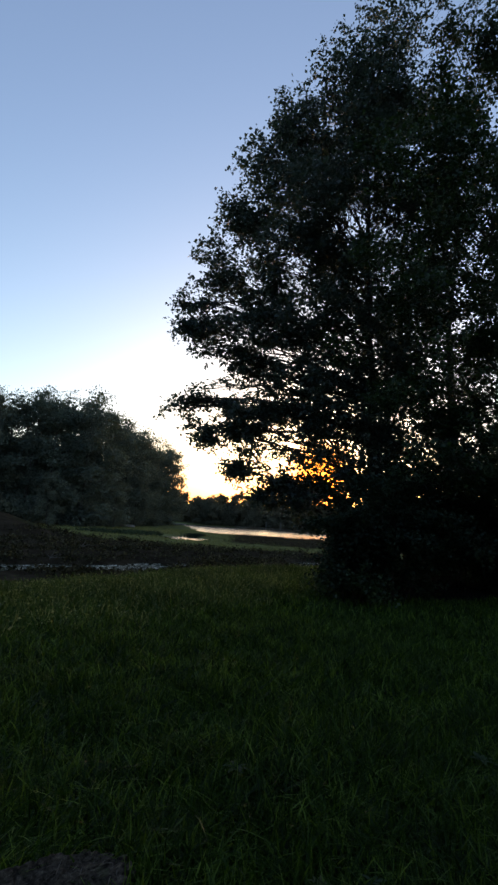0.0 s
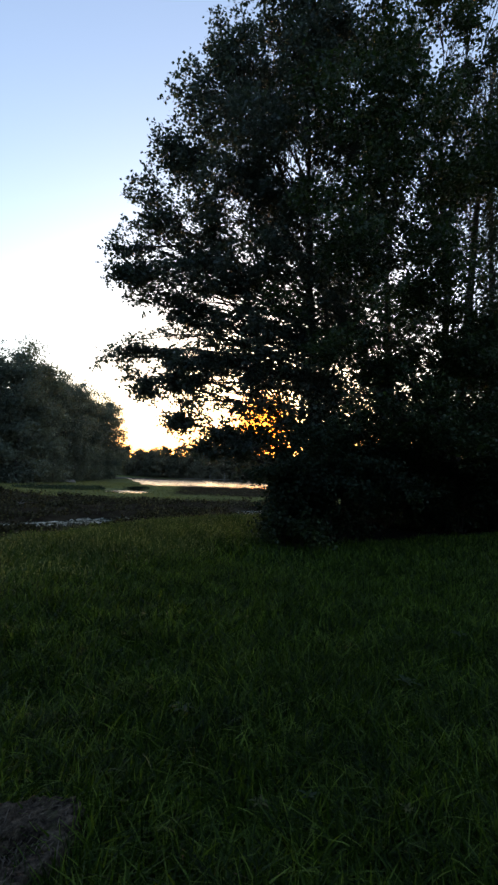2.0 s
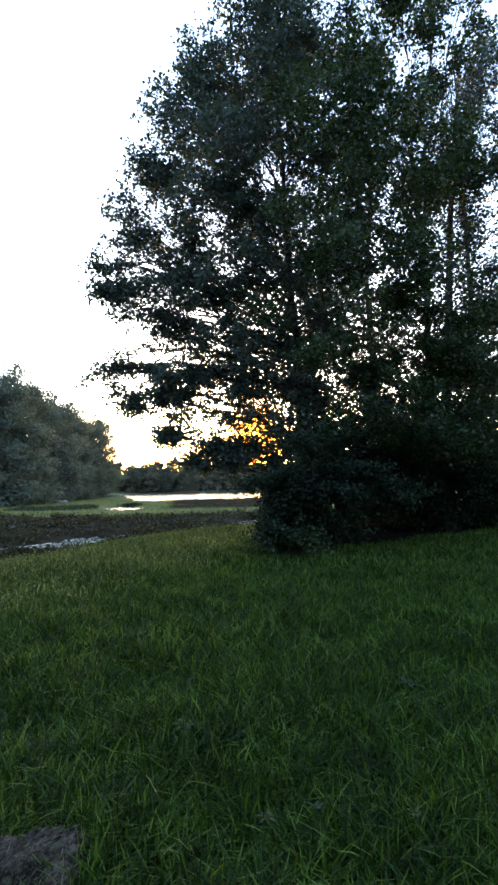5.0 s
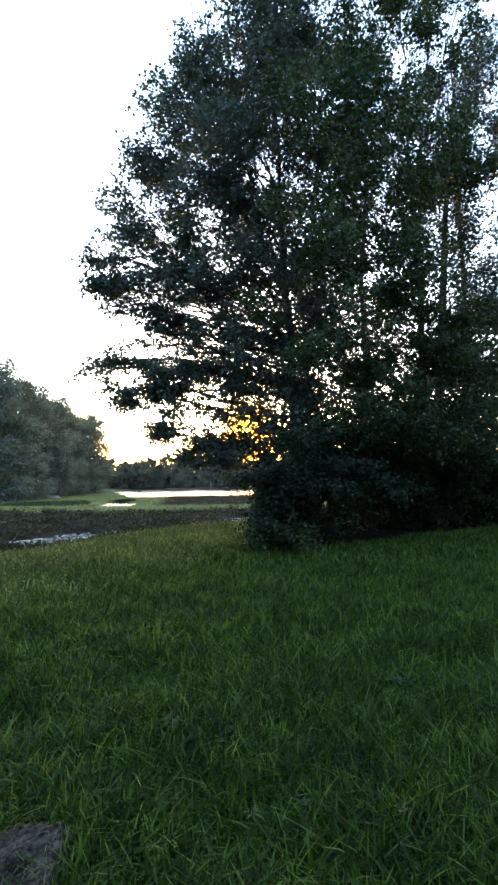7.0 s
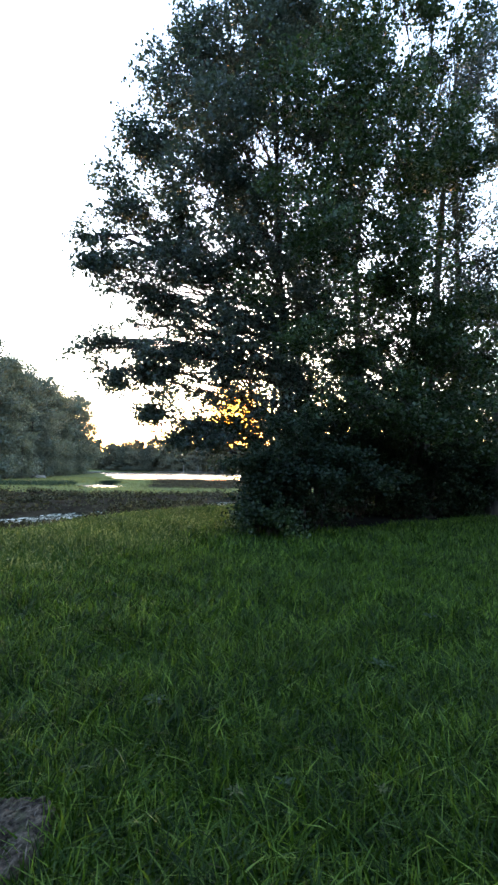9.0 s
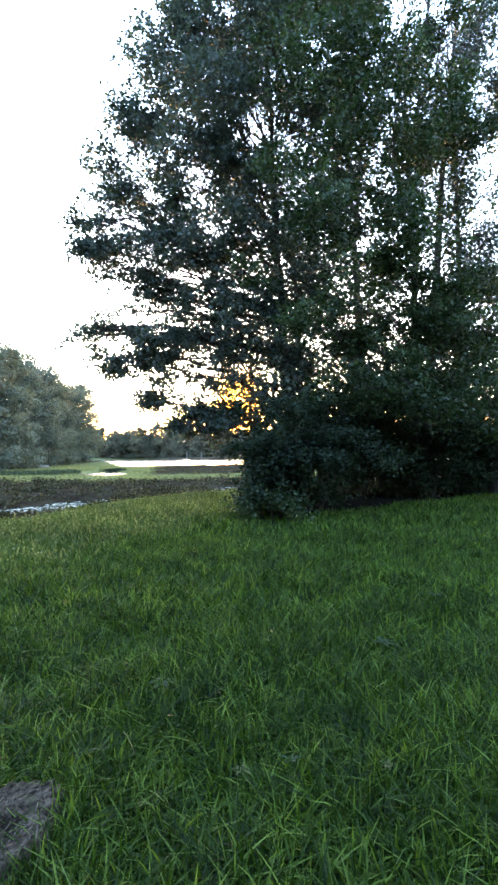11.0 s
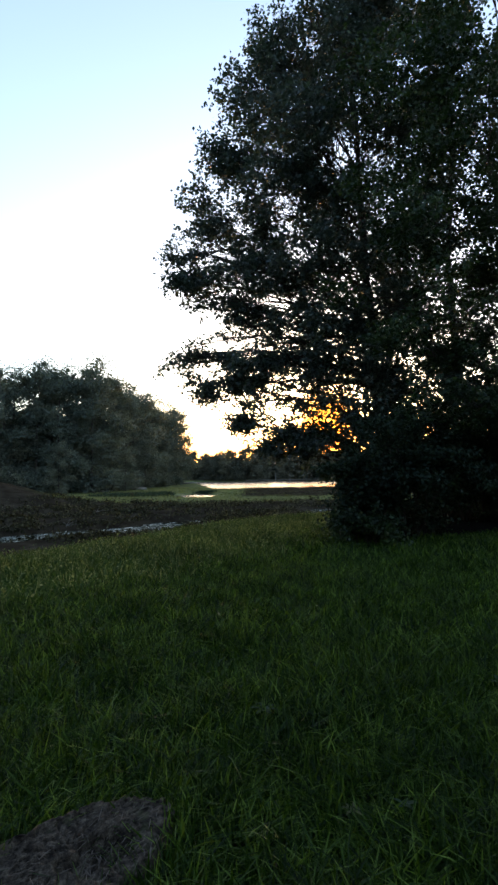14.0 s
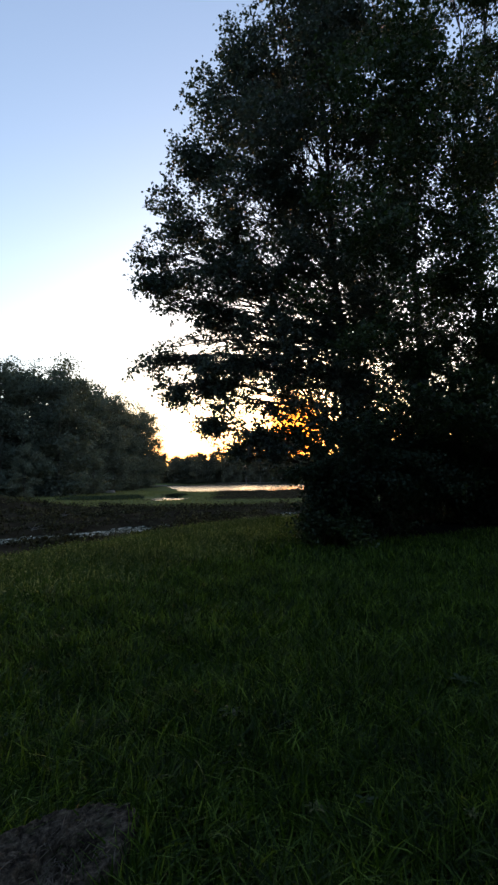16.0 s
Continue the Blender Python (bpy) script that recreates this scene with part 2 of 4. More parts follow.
def leaves_at(rng, places, size, spread_up=0.5):
    """Leaf blades at places: kites with a fold."""
    n = len(places)
    ax = rng.normal(0, 1, (n, 3))
    ax[:, 2] = ax[:, 2] * 0.6 - 0.25
    ax /= np.linalg.norm(ax, axis=1)[:, None]
    up = rng.normal(0, 1, (n, 3))
    up[:, 2] += spread_up
    side = np.cross(ax, up)
    side /= np.linalg.norm(side, axis=1)[:, None] + 1e-6
    nor = np.cross(side, ax)
    s = (size * rng.uniform(0.6, 1.3, n))[:, None]
    shape = ((0, 0, 0), (0.45, 0.34, 0.08), (1, 0, -0.06), (0.5, -0.34, 0.08))
    k = len(shape)
    v = np.stack([places + s * (ax * a + side * b + nor * c) for a, b, c in shape], 1).reshape(-1, 3)
    return v, np.arange(n * k).reshape(n, k)


def sprays(rng, centre, radius, count, per, spread):
    """Leaf places along flat sprays that point out of an ellipsoid, with gaps between them."""
    most = max(240, count)
    d = rng.normal(0, 1, (most, 3))
    d /= np.linalg.norm(d, axis=1)[:, None]
    c = d * (rng.uniform(0.05, 1, most) ** 0.5 * rng.uniform(0.75, 1.05, most))[:, None]
    c = np.asarray(centre) + c * np.asarray(radius)
    way = d + rng.normal(0, 0.45, (most, 3))
    way[:, 2] = way[:, 2] * 0.5 - 0.1
    way *= (rng.uniform(1.4, 3.4, most) * spread / np.linalg.norm(way, axis=1))[:, None]
    along = rng.uniform(-0.5, 1, (most, per, 1))
    off = rng.normal(0, 1, (most, per, 3)) * (spread * np.array((0.62, 0.62, 0.32)))
    return (c[:, None, :] + along * way[:, None, :] + off)[:count].reshape(-1, 3), c[:count]


GAP_WAVES = [(Vector(d).normalized() * 2 * math.pi / w, p) for d, w, p in (
    ((1, 0.15, 0.5), 1.5, 0.3), ((-0.6, 0.1, 1), 1.15, 2.1), ((1, -0.2, 0.25), 0.9, 4.0), ((0.3, 0.15, 1), 0.75, 1.2),
    ((-1, 0.2, 0.8), 0.62, 5.1), ((0.8, 0.1, 1), 0.5, 3.3), ((1, 0.1, -1), 0.55, 0.7))]


def airy(p, share):
    """Keeps the leaves outside the gaps between the sprays; share is how much of the crown is gap."""
    n = sum(np.sin(p[:, 0] * k.x + p[:, 1] * k.y + p[:, 2] * k.z + ph) for k, ph in GAP_WAVES) / 1.87
    cut = 1.41 * (2 * share - 1)
    return p[n > cut]


def make_tree(name, base, trunk_top, trunk_r, limbs, leaf, size, rng, label, per=16, spread=0.16,
              thick=26, group="", twigs=3, clumps=((7, 0.85, 0.12), (6, 0.75, 0.4), (5, 0.8, 0.5), (4, 0.7, 0.55), (3, 0.55, 0.55)), sides=6):
    """A tree: trunk, limbs and a crown of leaves. limbs: (height share on the trunk, tip, clump radius)."""
    base, top = Vector(base), Vector(trunk_top)
    root = new(name)
    root.location = base
    tagged(root, label, "tree", group)
    zero = Vector((0, 0, -0.15))
    line = bent(zero, top - base, rng, 0.04, 10, kink=0.003)
    rad = [trunk_r * (1.35 if i == 0 else 1.0) * (1 - 0.085 * i) for i in range(11)]
    v, f = tube(line, rad, 10)
    part("trunk", smooth(mesh_of("trunk", v, f, BARK)), root, "grey-brown rough bark")
    places = []
    for number, (share, tip, r, *dense) in enumerate(limbs):
        rng = np.random.default_rng(int(abs(base.x * 100) + abs(base.y * 1000)) + 977 * number)
        fill = dense[0] if dense else 1.0
        i = min(int(share * 10), 9)
        start = line[i].lerp(line[i + 1], share * 10 - i)
        tip = Vector(tip) - base
        main = bent(start, tip, rng, 0.22, 7, 0.04)
        r0 = min(rad[i] * 0.42, 0.008 + 0.0045 * (tip - start).length)
        pieces = [tube(main, [r0 * (1 - 0.12 * k) + 0.004 for k in range(8)], sides)]
        for k, share_r, off in clumps:
            c = main[k] + Vector(rng.normal(0, 1, 3)) * r * off
            rr = r * share_r
            pl, cs = sprays(rng, c, (rr, rr, rr * 0.72), max(2, int(thick * fill * share_r ** 2)), per, spread)
            places.append(pl)
            twig_rng = np.random.default_rng(k + 50 * number)
            for q in cs[:: max(1, len(cs) // twigs)] if twigs else ():
                pieces.append(tube(bent(main[max(k - 2, 0)], q, twig_rng, 0.1, 3), [0.012, 0.01, 0.007, 0.003], 4))
        v, f = joined(pieces)
        part("limb", smooth(mesh_of("limb", v, f, BARK)), root)
    places = np.concatenate(places)
    v, f = leaves_at(rng, places, size)
    part("crown", mesh_of("crown", v, f, leaf), root, "dense green leaves")
    return root


# ---- ground ----
BANK = ((-40, -14), (-12, 4.5), (-8.0, 7.6), (-6.2, 9.8), (-4.9, 11.9), (-3.3, 15.3), (-1.8, 17.8), (0.8, 19.8), (5, 22.5), (16, 27), (60, 40))


def inside_bank(x, y):
    """How far inside the top of the bank a place lies, in metres; negative below it."""
    best = np.full(np.shape(x), 1e9)
    sign = np.ones(np.shape(x))
    for (ax, ay), (bx, by) in zip(BANK, BANK[1:]):
        dx, dy = bx - ax, by - ay
        u = np.clip(((x - ax) * dx + (y - ay) * dy) / (dx * dx + dy * dy), 0, 1)
        d = np.hypot(x - ax - u * dx, y - ay - u * dy)
        cross = (dx * (y - ay) - dy * (x - ax)) / math.hypot(dx, dy)
        near = d < best
        best = np.where(near, d, best)
        sign = np.where(near, np.where(cross < 0, 1.0, -1.0), sign)
    return best * sign


def step(v, a, b):
    u = np.clip((v - a) / (b - a), 0, 1)
    return u * u * (3 - 2 * u)


def wobble(x, y, f, s=0.0):
    return (np.sin(x * f + 1.3 + s) * np.cos(y * f * 1.13 + 0.4 * s) + 0.6 * np.sin((x * 0.8 + y) * f * 2.1 + s) + 0.4 * np.cos((y - x * 0.6) * f * 3.7 + 2 * s)) / 2


WATER_Z = -1.4


def lake_mask(x, y):
    """1 in the lake, 0 on land."""
    w = wobble(x, y, 0.11, 2.0)
    near = step(y - 101 - 3 * w - np.where(x > 0, 0.05 * x, 0), -2, 2)
    west = step(x - (-17 - (y - 100) * 0.27) - 2.0 * w, -2, 2)
    far = 1 - step(y - 236 - 6 * wobble(x, y, 0.03), -3, 3)
    return near * west * far


def channel_mask(x, y):
    u = (y - (36.5 + 1.05 * x)) / 1.45 + 0.8 * wobble(x, y, 0.35)
    return (1 - step(np.abs(u), 1.4, 2.3)) * step(x, -40, -30) * np.maximum(1 - step(x, -7.5, -5.5), step(x, -1.2, 0.0))


def puddle_mask(x, y):
    q = ((x + 15.7 + 0.12 * (y - 70)) / 3.7) ** 2 + ((y - 70) / 6.5) ** 2 + 0.5 * wobble(x, y, 0.7)
    strip = ((x + 2.6) / 6.0) ** 2 + ((y - 85.5 - 0.15 * x) / 2.0) ** 2 + 0.4 * wobble(x, y, 0.9)
    return np.maximum(1 - step(q, 0.8, 1.3), 1 - step(strip, 0.8, 1.3))


def mud_mask(x, y):
    """1 on bare dark mud, 0 on turf."""
    band = step(y - 1.05 * x, 18, 22) * (1 - step(y - 0.35 * (x + 10) + 2 * wobble(x, y, 0.25), 42, 46))
    right = step(x + 0.1 * (y - 60), -11, -5) * step(y, 55, 62) * (1 - step(y, 104, 110))
    mound = np.exp(-((x + 29.5) / 9) ** 2 - ((y - 38) / 8) ** 2)
    return np.clip(np.maximum(np.maximum(band, right * 0.9), mound * 1.6), 0, 1)


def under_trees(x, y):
    """1 on the bare, shade-dark leaf litter under shrubs and trees, 0 on the lawn."""
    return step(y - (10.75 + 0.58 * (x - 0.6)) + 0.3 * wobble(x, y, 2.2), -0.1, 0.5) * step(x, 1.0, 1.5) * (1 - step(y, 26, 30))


def height(x, y):
    s = inside_bank(x, y)
    low = -1.12 + 0.1 * wobble(x, y, 0.5) + 0.05 * wobble(x, y, 1.7)
    low = low + 0.35 * mud_mask(x, y) * (0.5 + 0.5 * wobble(x, y, 0.9)) * step(y - 1.05 * x, 40, 44)
    low = low + 2.7 * np.exp(-(((x + 29.5) / 8.5) ** 2 + ((y - 39) / 6.5) ** 2))
    low = low + step(y, 238, 300) * 1.5 + step(-x, 42, 70) * 0.8
    low = low - 0.55 * channel_mask(x, y) - 0.6 * puddle_mask(x, y) - 1.6 * lake_mask(x, y)
    near = -0.02 + 0.035 * wobble(x, y, 0.9) + 0.02 * wobble(x, y, 2.9) - 0.1 * (1 - step(s, 0.0, 2.5))
    return low + (near - low) * step(s, -3.2, 0.4)


def spaced(n, near, far, k):
    u = np.linspace(-1, 1, n)
    return near * u + (far - near) * np.sign(u) * np.abs(u) ** k


xs = spaced(230, 26, 1800, 5.0)
ys = 8 + spaced(330, 60, 1900, 5.0)
gx, gy = np.meshgrid(xs, ys)
gz = height(gx, gy)
nx, ny = len(xs), len(ys)
idx = np.arange(nx * ny).reshape(ny, nx)
gf = np.stack([idx[:-1, :-1], idx[:-1, 1:], idx[1:, 1:], idx[1:, :-1]], -1).reshape(-1, 4)
gme = smooth(mesh_of("ground", np.stack([gx, gy, gz], -1).reshape(-1, 3), gf, GROUND))
at = gme.attributes.new("mud", "FLOAT", "POINT")
at.data.foreach_set("value", mud_mask(gx, gy).ravel().astype(np.float32))
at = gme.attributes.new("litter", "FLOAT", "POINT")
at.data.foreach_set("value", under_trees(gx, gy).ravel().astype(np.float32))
tagged(new("ground", gme), "grassy bank sloping to dark mud and marsh", "ground", kind="structure")

v = [(-200, 52, WATER_Z), (500, 52, WATER_Z), (500, 330, WATER_Z), (-200, 330, WATER_Z)]
tagged(new("water", mesh_of("water", v, [(0, 1, 2, 3)], WATER)), "rippled lake water reflecting the bright dusk sky", "water", kind="structure")
v = [(-60, 2, WATER_Z), (30, 2, WATER_Z), (30, 51.9, WATER_Z), (-60, 51.9, WATER_Z)]
tagged(new("channel_water", mesh_of("channel_water", v, [(0, 1, 2, 3)], STILL)), "still dark water in the channel under the bank", "water", kind="structure")


# ---- grass and weeds ----
def blades(rng, x, y, length, width, segs, lean, droop=0.5):
    """Curved grass blades that stand on the ground, segs quads each."""
    n = len(x)
    z = height(x, y) - 0.01
    a = rng.uniform(0, 2 * math.pi, n)
    d = np.stack([np.cos(a), np.sin(a)], 1)
    tilt = np.abs(rng.normal(lean, lean * 0.6, n))
    L = length * rng.uniform(0.55, 1.35, n)
    rows = []
    b = rng.uniform(0, 2 * math.pi, n)
    sd = np.stack([np.cos(b), np.sin(b)], 1)
    for i in range(segs + 1):
        u = i / segs
        out = L * (tilt * u + droop * tilt * u * u)
        up = L * (u - 0.35 * droop * tilt * u * u * 1.6)
        w = width * (1 - u ** 1.6 * 0.92)
        c = np.stack([x + d[:, 0] * out, y + d[:, 1] * out], 1)
        for k in (-0.5, 0.5):
            rows.append(np.concatenate([c + sd * (w * k)[:, None], (z + up)[:, None]], 1))
    vs = np.stack(rows, 1)
    m = 2 * (segs + 1)
    q = np.array([(2 * i, 2 * i + 1, 2 * i + 3, 2 * i + 2) for i in range(segs)])
    return vs.reshape(-1, 3), (np.arange(n)[:, None, None] * m + q[None]).reshape(-1, 4)


def stacked(sets):
    vs, fs, n = [], [], 0
    for v, f in sets:
        vs.append(v)
        fs.append(f + n)
        n += len(v)
    return np.concatenate(vs), np.concatenate(fs)


def fan(rng, n, near, far, half, power=1.0):
    """Places on the lawn in a wedge ahead of the path's standing place."""
    y = near + (far - near) * rng.uniform(0, 1, n) ** power
    x = rng.uniform(-1, 1, n) * (half * y + 0.6) + 0.02 * y
    return x, y


rng = np.random.default_rng(11)


def on_stump(x, y):
    c, s = math.cos(0.9), math.sin(0.9)
    u, w = (x + 0.985) * c + (y - 2.35) * s, -(x + 0.985) * s + (y - 2.35) * c
    return (u / 0.47) ** 2 + (w / 0.24) ** 2 < 0.7


def lawn(n, near, far, half, length, width, segs, lean, power, keep):
    x, y = fan(rng, n, near, far, half, power)
    clump = wobble(x, y, 5.1, 1.0) * 0.5 + wobble(x, y, 1.7, 3.0) * 0.5
    ok = keep(x, y) & ~on_stump(x, y) & (rng.uniform(-1.3, 0.2, n) < clump + 0.2)
    x, y, clump = x[ok], y[ok], clump[ok]
    return blades(rng, x, y, length * (1 + 0.22 * clump), width * rng.uniform(0.6, 1.3, len(x)), segs, lean)


def mown(x, y):
    return (inside_bank(x, y) > 4.2 + 0.5 * wobble(x, y, 1.1)) & (under_trees(x, y) < 0.5)


def around(n):
    """Sparser lawn to the sides and behind."""
    x, y = rng.uniform(-14, 16, n), rng.uniform(-12, 14, n)
    ok = (inside_bank(x, y) > 4.2) & ((np.abs(x) > 0.62 * y + 0.5) | (y < 1.8)) & ~on_stump(x, y)
    x, y = x[ok], y[ok]
    return blades(rng, x, y, np.full(len(x), 0.15), rng.uniform(0.02, 0.032, len(x)), 1, 0.5)


v, f = stacked([
    around(80000),
    lawn(52000, 1.7, 5.0, 0.62, 0.145, 0.0135, 3, 0.6, 0.8, mown),
    lawn(18000, 1.6, 3.3, 0.62, 0.12, 0.011, 3, 0.8, 0.9, mown),
    lawn(76000, 4.7, 9.0, 0.62, 0.15, 0.02, 2, 0.6, 0.8, mown),
    lawn(64000, 8.5, 16.5, 0.66, 0.16, 0.027, 2, 0.45, 0.8, mown)])
tagged(new("grass", mesh_of("grass", v, f, GRASS)), "long uncut green lawn grass on the bank", "grass", kind="stuff")

x, y = fan(rng, 260, 2.5, 6.5, 0.6, 0.8)
ok = ~on_stump(x, y)
v, f = blades(rng, x[ok], y[ok], np.full(ok.sum(), 0.24), np.full(ok.sum(), 0.011), 5, 0.8, 0.9)
tagged(new("tall_grass", mesh_of("tall_grass", v, f, GRASS)), "long arching pale green grass blades", "grass", kind="stuff")
x, y = fan(rng, 50, 2.0, 7.0, 0.6, 0.8)
ok = ~on_stump(x, y)
v, f = blades(rng, x[ok], y[ok], np.full(ok.sum(), 0.14), np.full(ok.sum(), 0.005), 3, 1.1, 0.7)
tagged(new("dry_grass", mesh_of("dry_grass", v, f, STRAW)), "dry straw-coloured blades among the green grass", "grass", kind="stuff")

# a fringe of longer grass round the stump
turn = rng.uniform(0, 2 * math.pi, 700)
reach = rng.uniform(0.98, 1.35, 700)
ex, ey = 0.47 * reach * np.cos(turn), 0.24 * reach * np.sin(turn)
fx, fy = -0.985 + ex * math.cos(0.9) - ey * math.sin(0.9), 2.35 + ex * math.sin(0.9) + ey * math.cos(0.9)
v, f = blades(rng, fx, fy, np.full(700, 0.15), rng.uniform(0.006, 0.013, 700), 4, 0.5, 0.8)
tagged(new("fringe_grass", mesh_of("fringe_grass", v, f, GRASS)), "longer green grass growing round the old stump", "grass", kind="stuff")

# flowering weeds along the top of the bank
n = 200000
x, y = rng.uniform(-16, 6, n), rng.uniform(2, 24, n)
s = inside_bank(x, y)
ok = (s > -1.6) & (s < 4.8 + 0.5 * wobble(x, y, 1.1)) & (rng.uniform(-1.6, 0.6, n) < wobble(x, y, 2.3)) & (under_trees(x, y) < 0.5)
x, y = x[ok], y[ok]
stems = blades(rng, x, y, np.full(len(x), 0.18), np.full(len(x), 0.022), 2, 0.4)
lp = np.stack([x, y, height(x, y)], 1)
lp = lp[::2] + rng.normal(0, 1, (len(lp[::2]), 3)) * (0.07, 0.07, 0.045) + (0, 0, 0.15)
leafs = leaves_at(rng, lp, 0.043, 0.9)
v, f = stacked([stems, leafs])
tagged(new("bank_weeds", mesh_of("bank_weeds", v, f, WEED)), "yellow-green flowering weeds along the top of the bank", "weeds", kind="stuff")

# marsh: turf tufts and dark mud weeds
n = 90000
x, y = rng.uniform(-62, 14, n), 20 + 90 * rng.uniform(0, 1, n) ** 1.3
s = inside_bank(x, y)
md = mud_mask(x, y) + 0.35 * wobble(x, y, 0.4)
wet = np.maximum(np.maximum(channel_mask(x, y), puddle_mask(x, y)), lake_mask(x, y))
ok = (s < -3) & (wet < 0.3) & (md < 0.55)
v, f = blades(rng, x[ok], y[ok], np.full(ok.sum(), 0.22), np.full(ok.sum(), 0.05), 1, 0.4)
sx, sy = rng.uniform(-31, -14, 8000), rng.uniform(63, 75, 8000)
sok = (((sx + 23) / 7.5) ** 2 + ((sy - 69) / 5.5) ** 2 + 0.4 * wobble(sx, sy, 0.8) < 1) & (puddle_mask(sx, sy) < 0.3)
sedge = blades(rng, sx[sok], sy[sok], np.full(sok.sum(), 0.45), np.full(sok.sum(), 0.09), 1, 0.35)
rx, ry = rng.normal(-15.8, 0.7, 1500), rng.normal(77.5, 0.5, 1500)
reeds = blades(rng, rx, ry, np.full(1500, 0.36), np.full(1500, 0.09), 1, 0.3)
tagged(new("reeds", mesh_of("reeds", *reeds, LEAF_SHRUB)), "clump of dark reeds behind the marsh puddle", "reeds", kind="stuff")
tagged(new("sedge", mesh_of("sedge", *sedge, LEAF_SHRUB)), "dark green sedge beside the marsh puddle", "sedge", kind="stuff")
tagged(new("marsh_grass", mesh_of("marsh_grass", v, f, MARSH)), "short bright green marsh grass on the flat", "grass", kind="stuff")
ok = (s < -3) & (wet < 0.4) & (md >= 0.45) & (np.hypot(x + 29.5, y - 38) > 8) & (rng.uniform(0, 1, n) < 0.7)
mx = np.repeat(x[ok], 2) + rng.normal(0, 0.25, 2 * ok.sum())
my = np.repeat(y[ok], 2) + rng.normal(0, 0.25, 2 * ok.sum())
low_weeds = blades(rng, mx, my, 0.36 * np.clip(0.42 + wobble(mx, my, 1.3), 0.15, 1.3), np.full(len(mx), 0.05), 1, 0.7)
cx, cy = rng.uniform(-34, 14, 5200), rng.uniform(20, 52, 5200)
ok = (inside_bank(cx, cy) < -3) & (channel_mask(cx, cy) < 0.2) & (mud_mask(cx, cy) > 0.45) & (np.hypot(cx + 29.5, cy - 38) > 9) & (rng.uniform(-0.9, 0.9, 5200) < wobble(cx, cy, 0.9, 1.0))
cx, cy = cx[ok], cy[ok]
rise = rng.uniform(0.12, 0.5, len(cx)) * (0.6 + 0.4 * wobble(cx, cy, 0.6))
lift = np.abs(rng.normal(0, 0.6, (len(cx), 22, 1)))
off = rng.normal(0, 1, (len(cx), 22, 3)) * (0.24, 0.24, 0.0) + lift * (0, 0, 1) * rise[:, None, None]
tops = (np.stack([cx, cy, height(cx, cy)], 1)[:, None, :] + off).reshape(-1, 3)
v, f = stacked([low_weeds, leaves_at(rng, tops, 0.17, 0.7)])
tagged(new("mud_weeds", mesh_of("mud_weeds", v, f, MUDWEED)), "low dark brown-green weeds on the mud", "weeds", kind="stuff")

# floating leaves on the channel
n = 30000
x = rng.uniform(-26, 6, n)
y = 36.5 + 1.05 * x + rng.normal(0, 1.5, n)
ok = (channel_mask(x, y) > 0.5) & (wobble(x, y, 0.8, 1.0) + 0.4 * wobble(x, y, 2.9) > -0.15)
x, y = x[ok], y[ok]
r = rng.uniform(0.09, 0.24, len(x))
ang = np.linspace(0, 2 * math.pi, 8)[None, :7] + rng.uniform(0, 6, len(x))[:, None]
v = np.stack([x[:, None] + r[:, None] * np.cos(ang), y[:, None] + r[:, None] * np.sin(ang),
              np.full_like(ang, WATER_Z) + rng.uniform(0.008, 0.03, len(x))[:, None] + 0.01 * np.sin(ang * 2)], -1).reshape(-1, 3)
PAD = leaf_material("lily_pad", (0.01, 0.012, 0.009), (0.07, 0.075, 0.062), (0.6, 0.6, 0.56), 0.4, 0.05, 1.0, 0.0)
tagged(new("lily_pads", mesh_of("lily_pads", v, np.arange(len(v)).reshape(-1, 7), PAD)), "pale lily pads floating on the dark channel", "lily pads", kind="stuff")


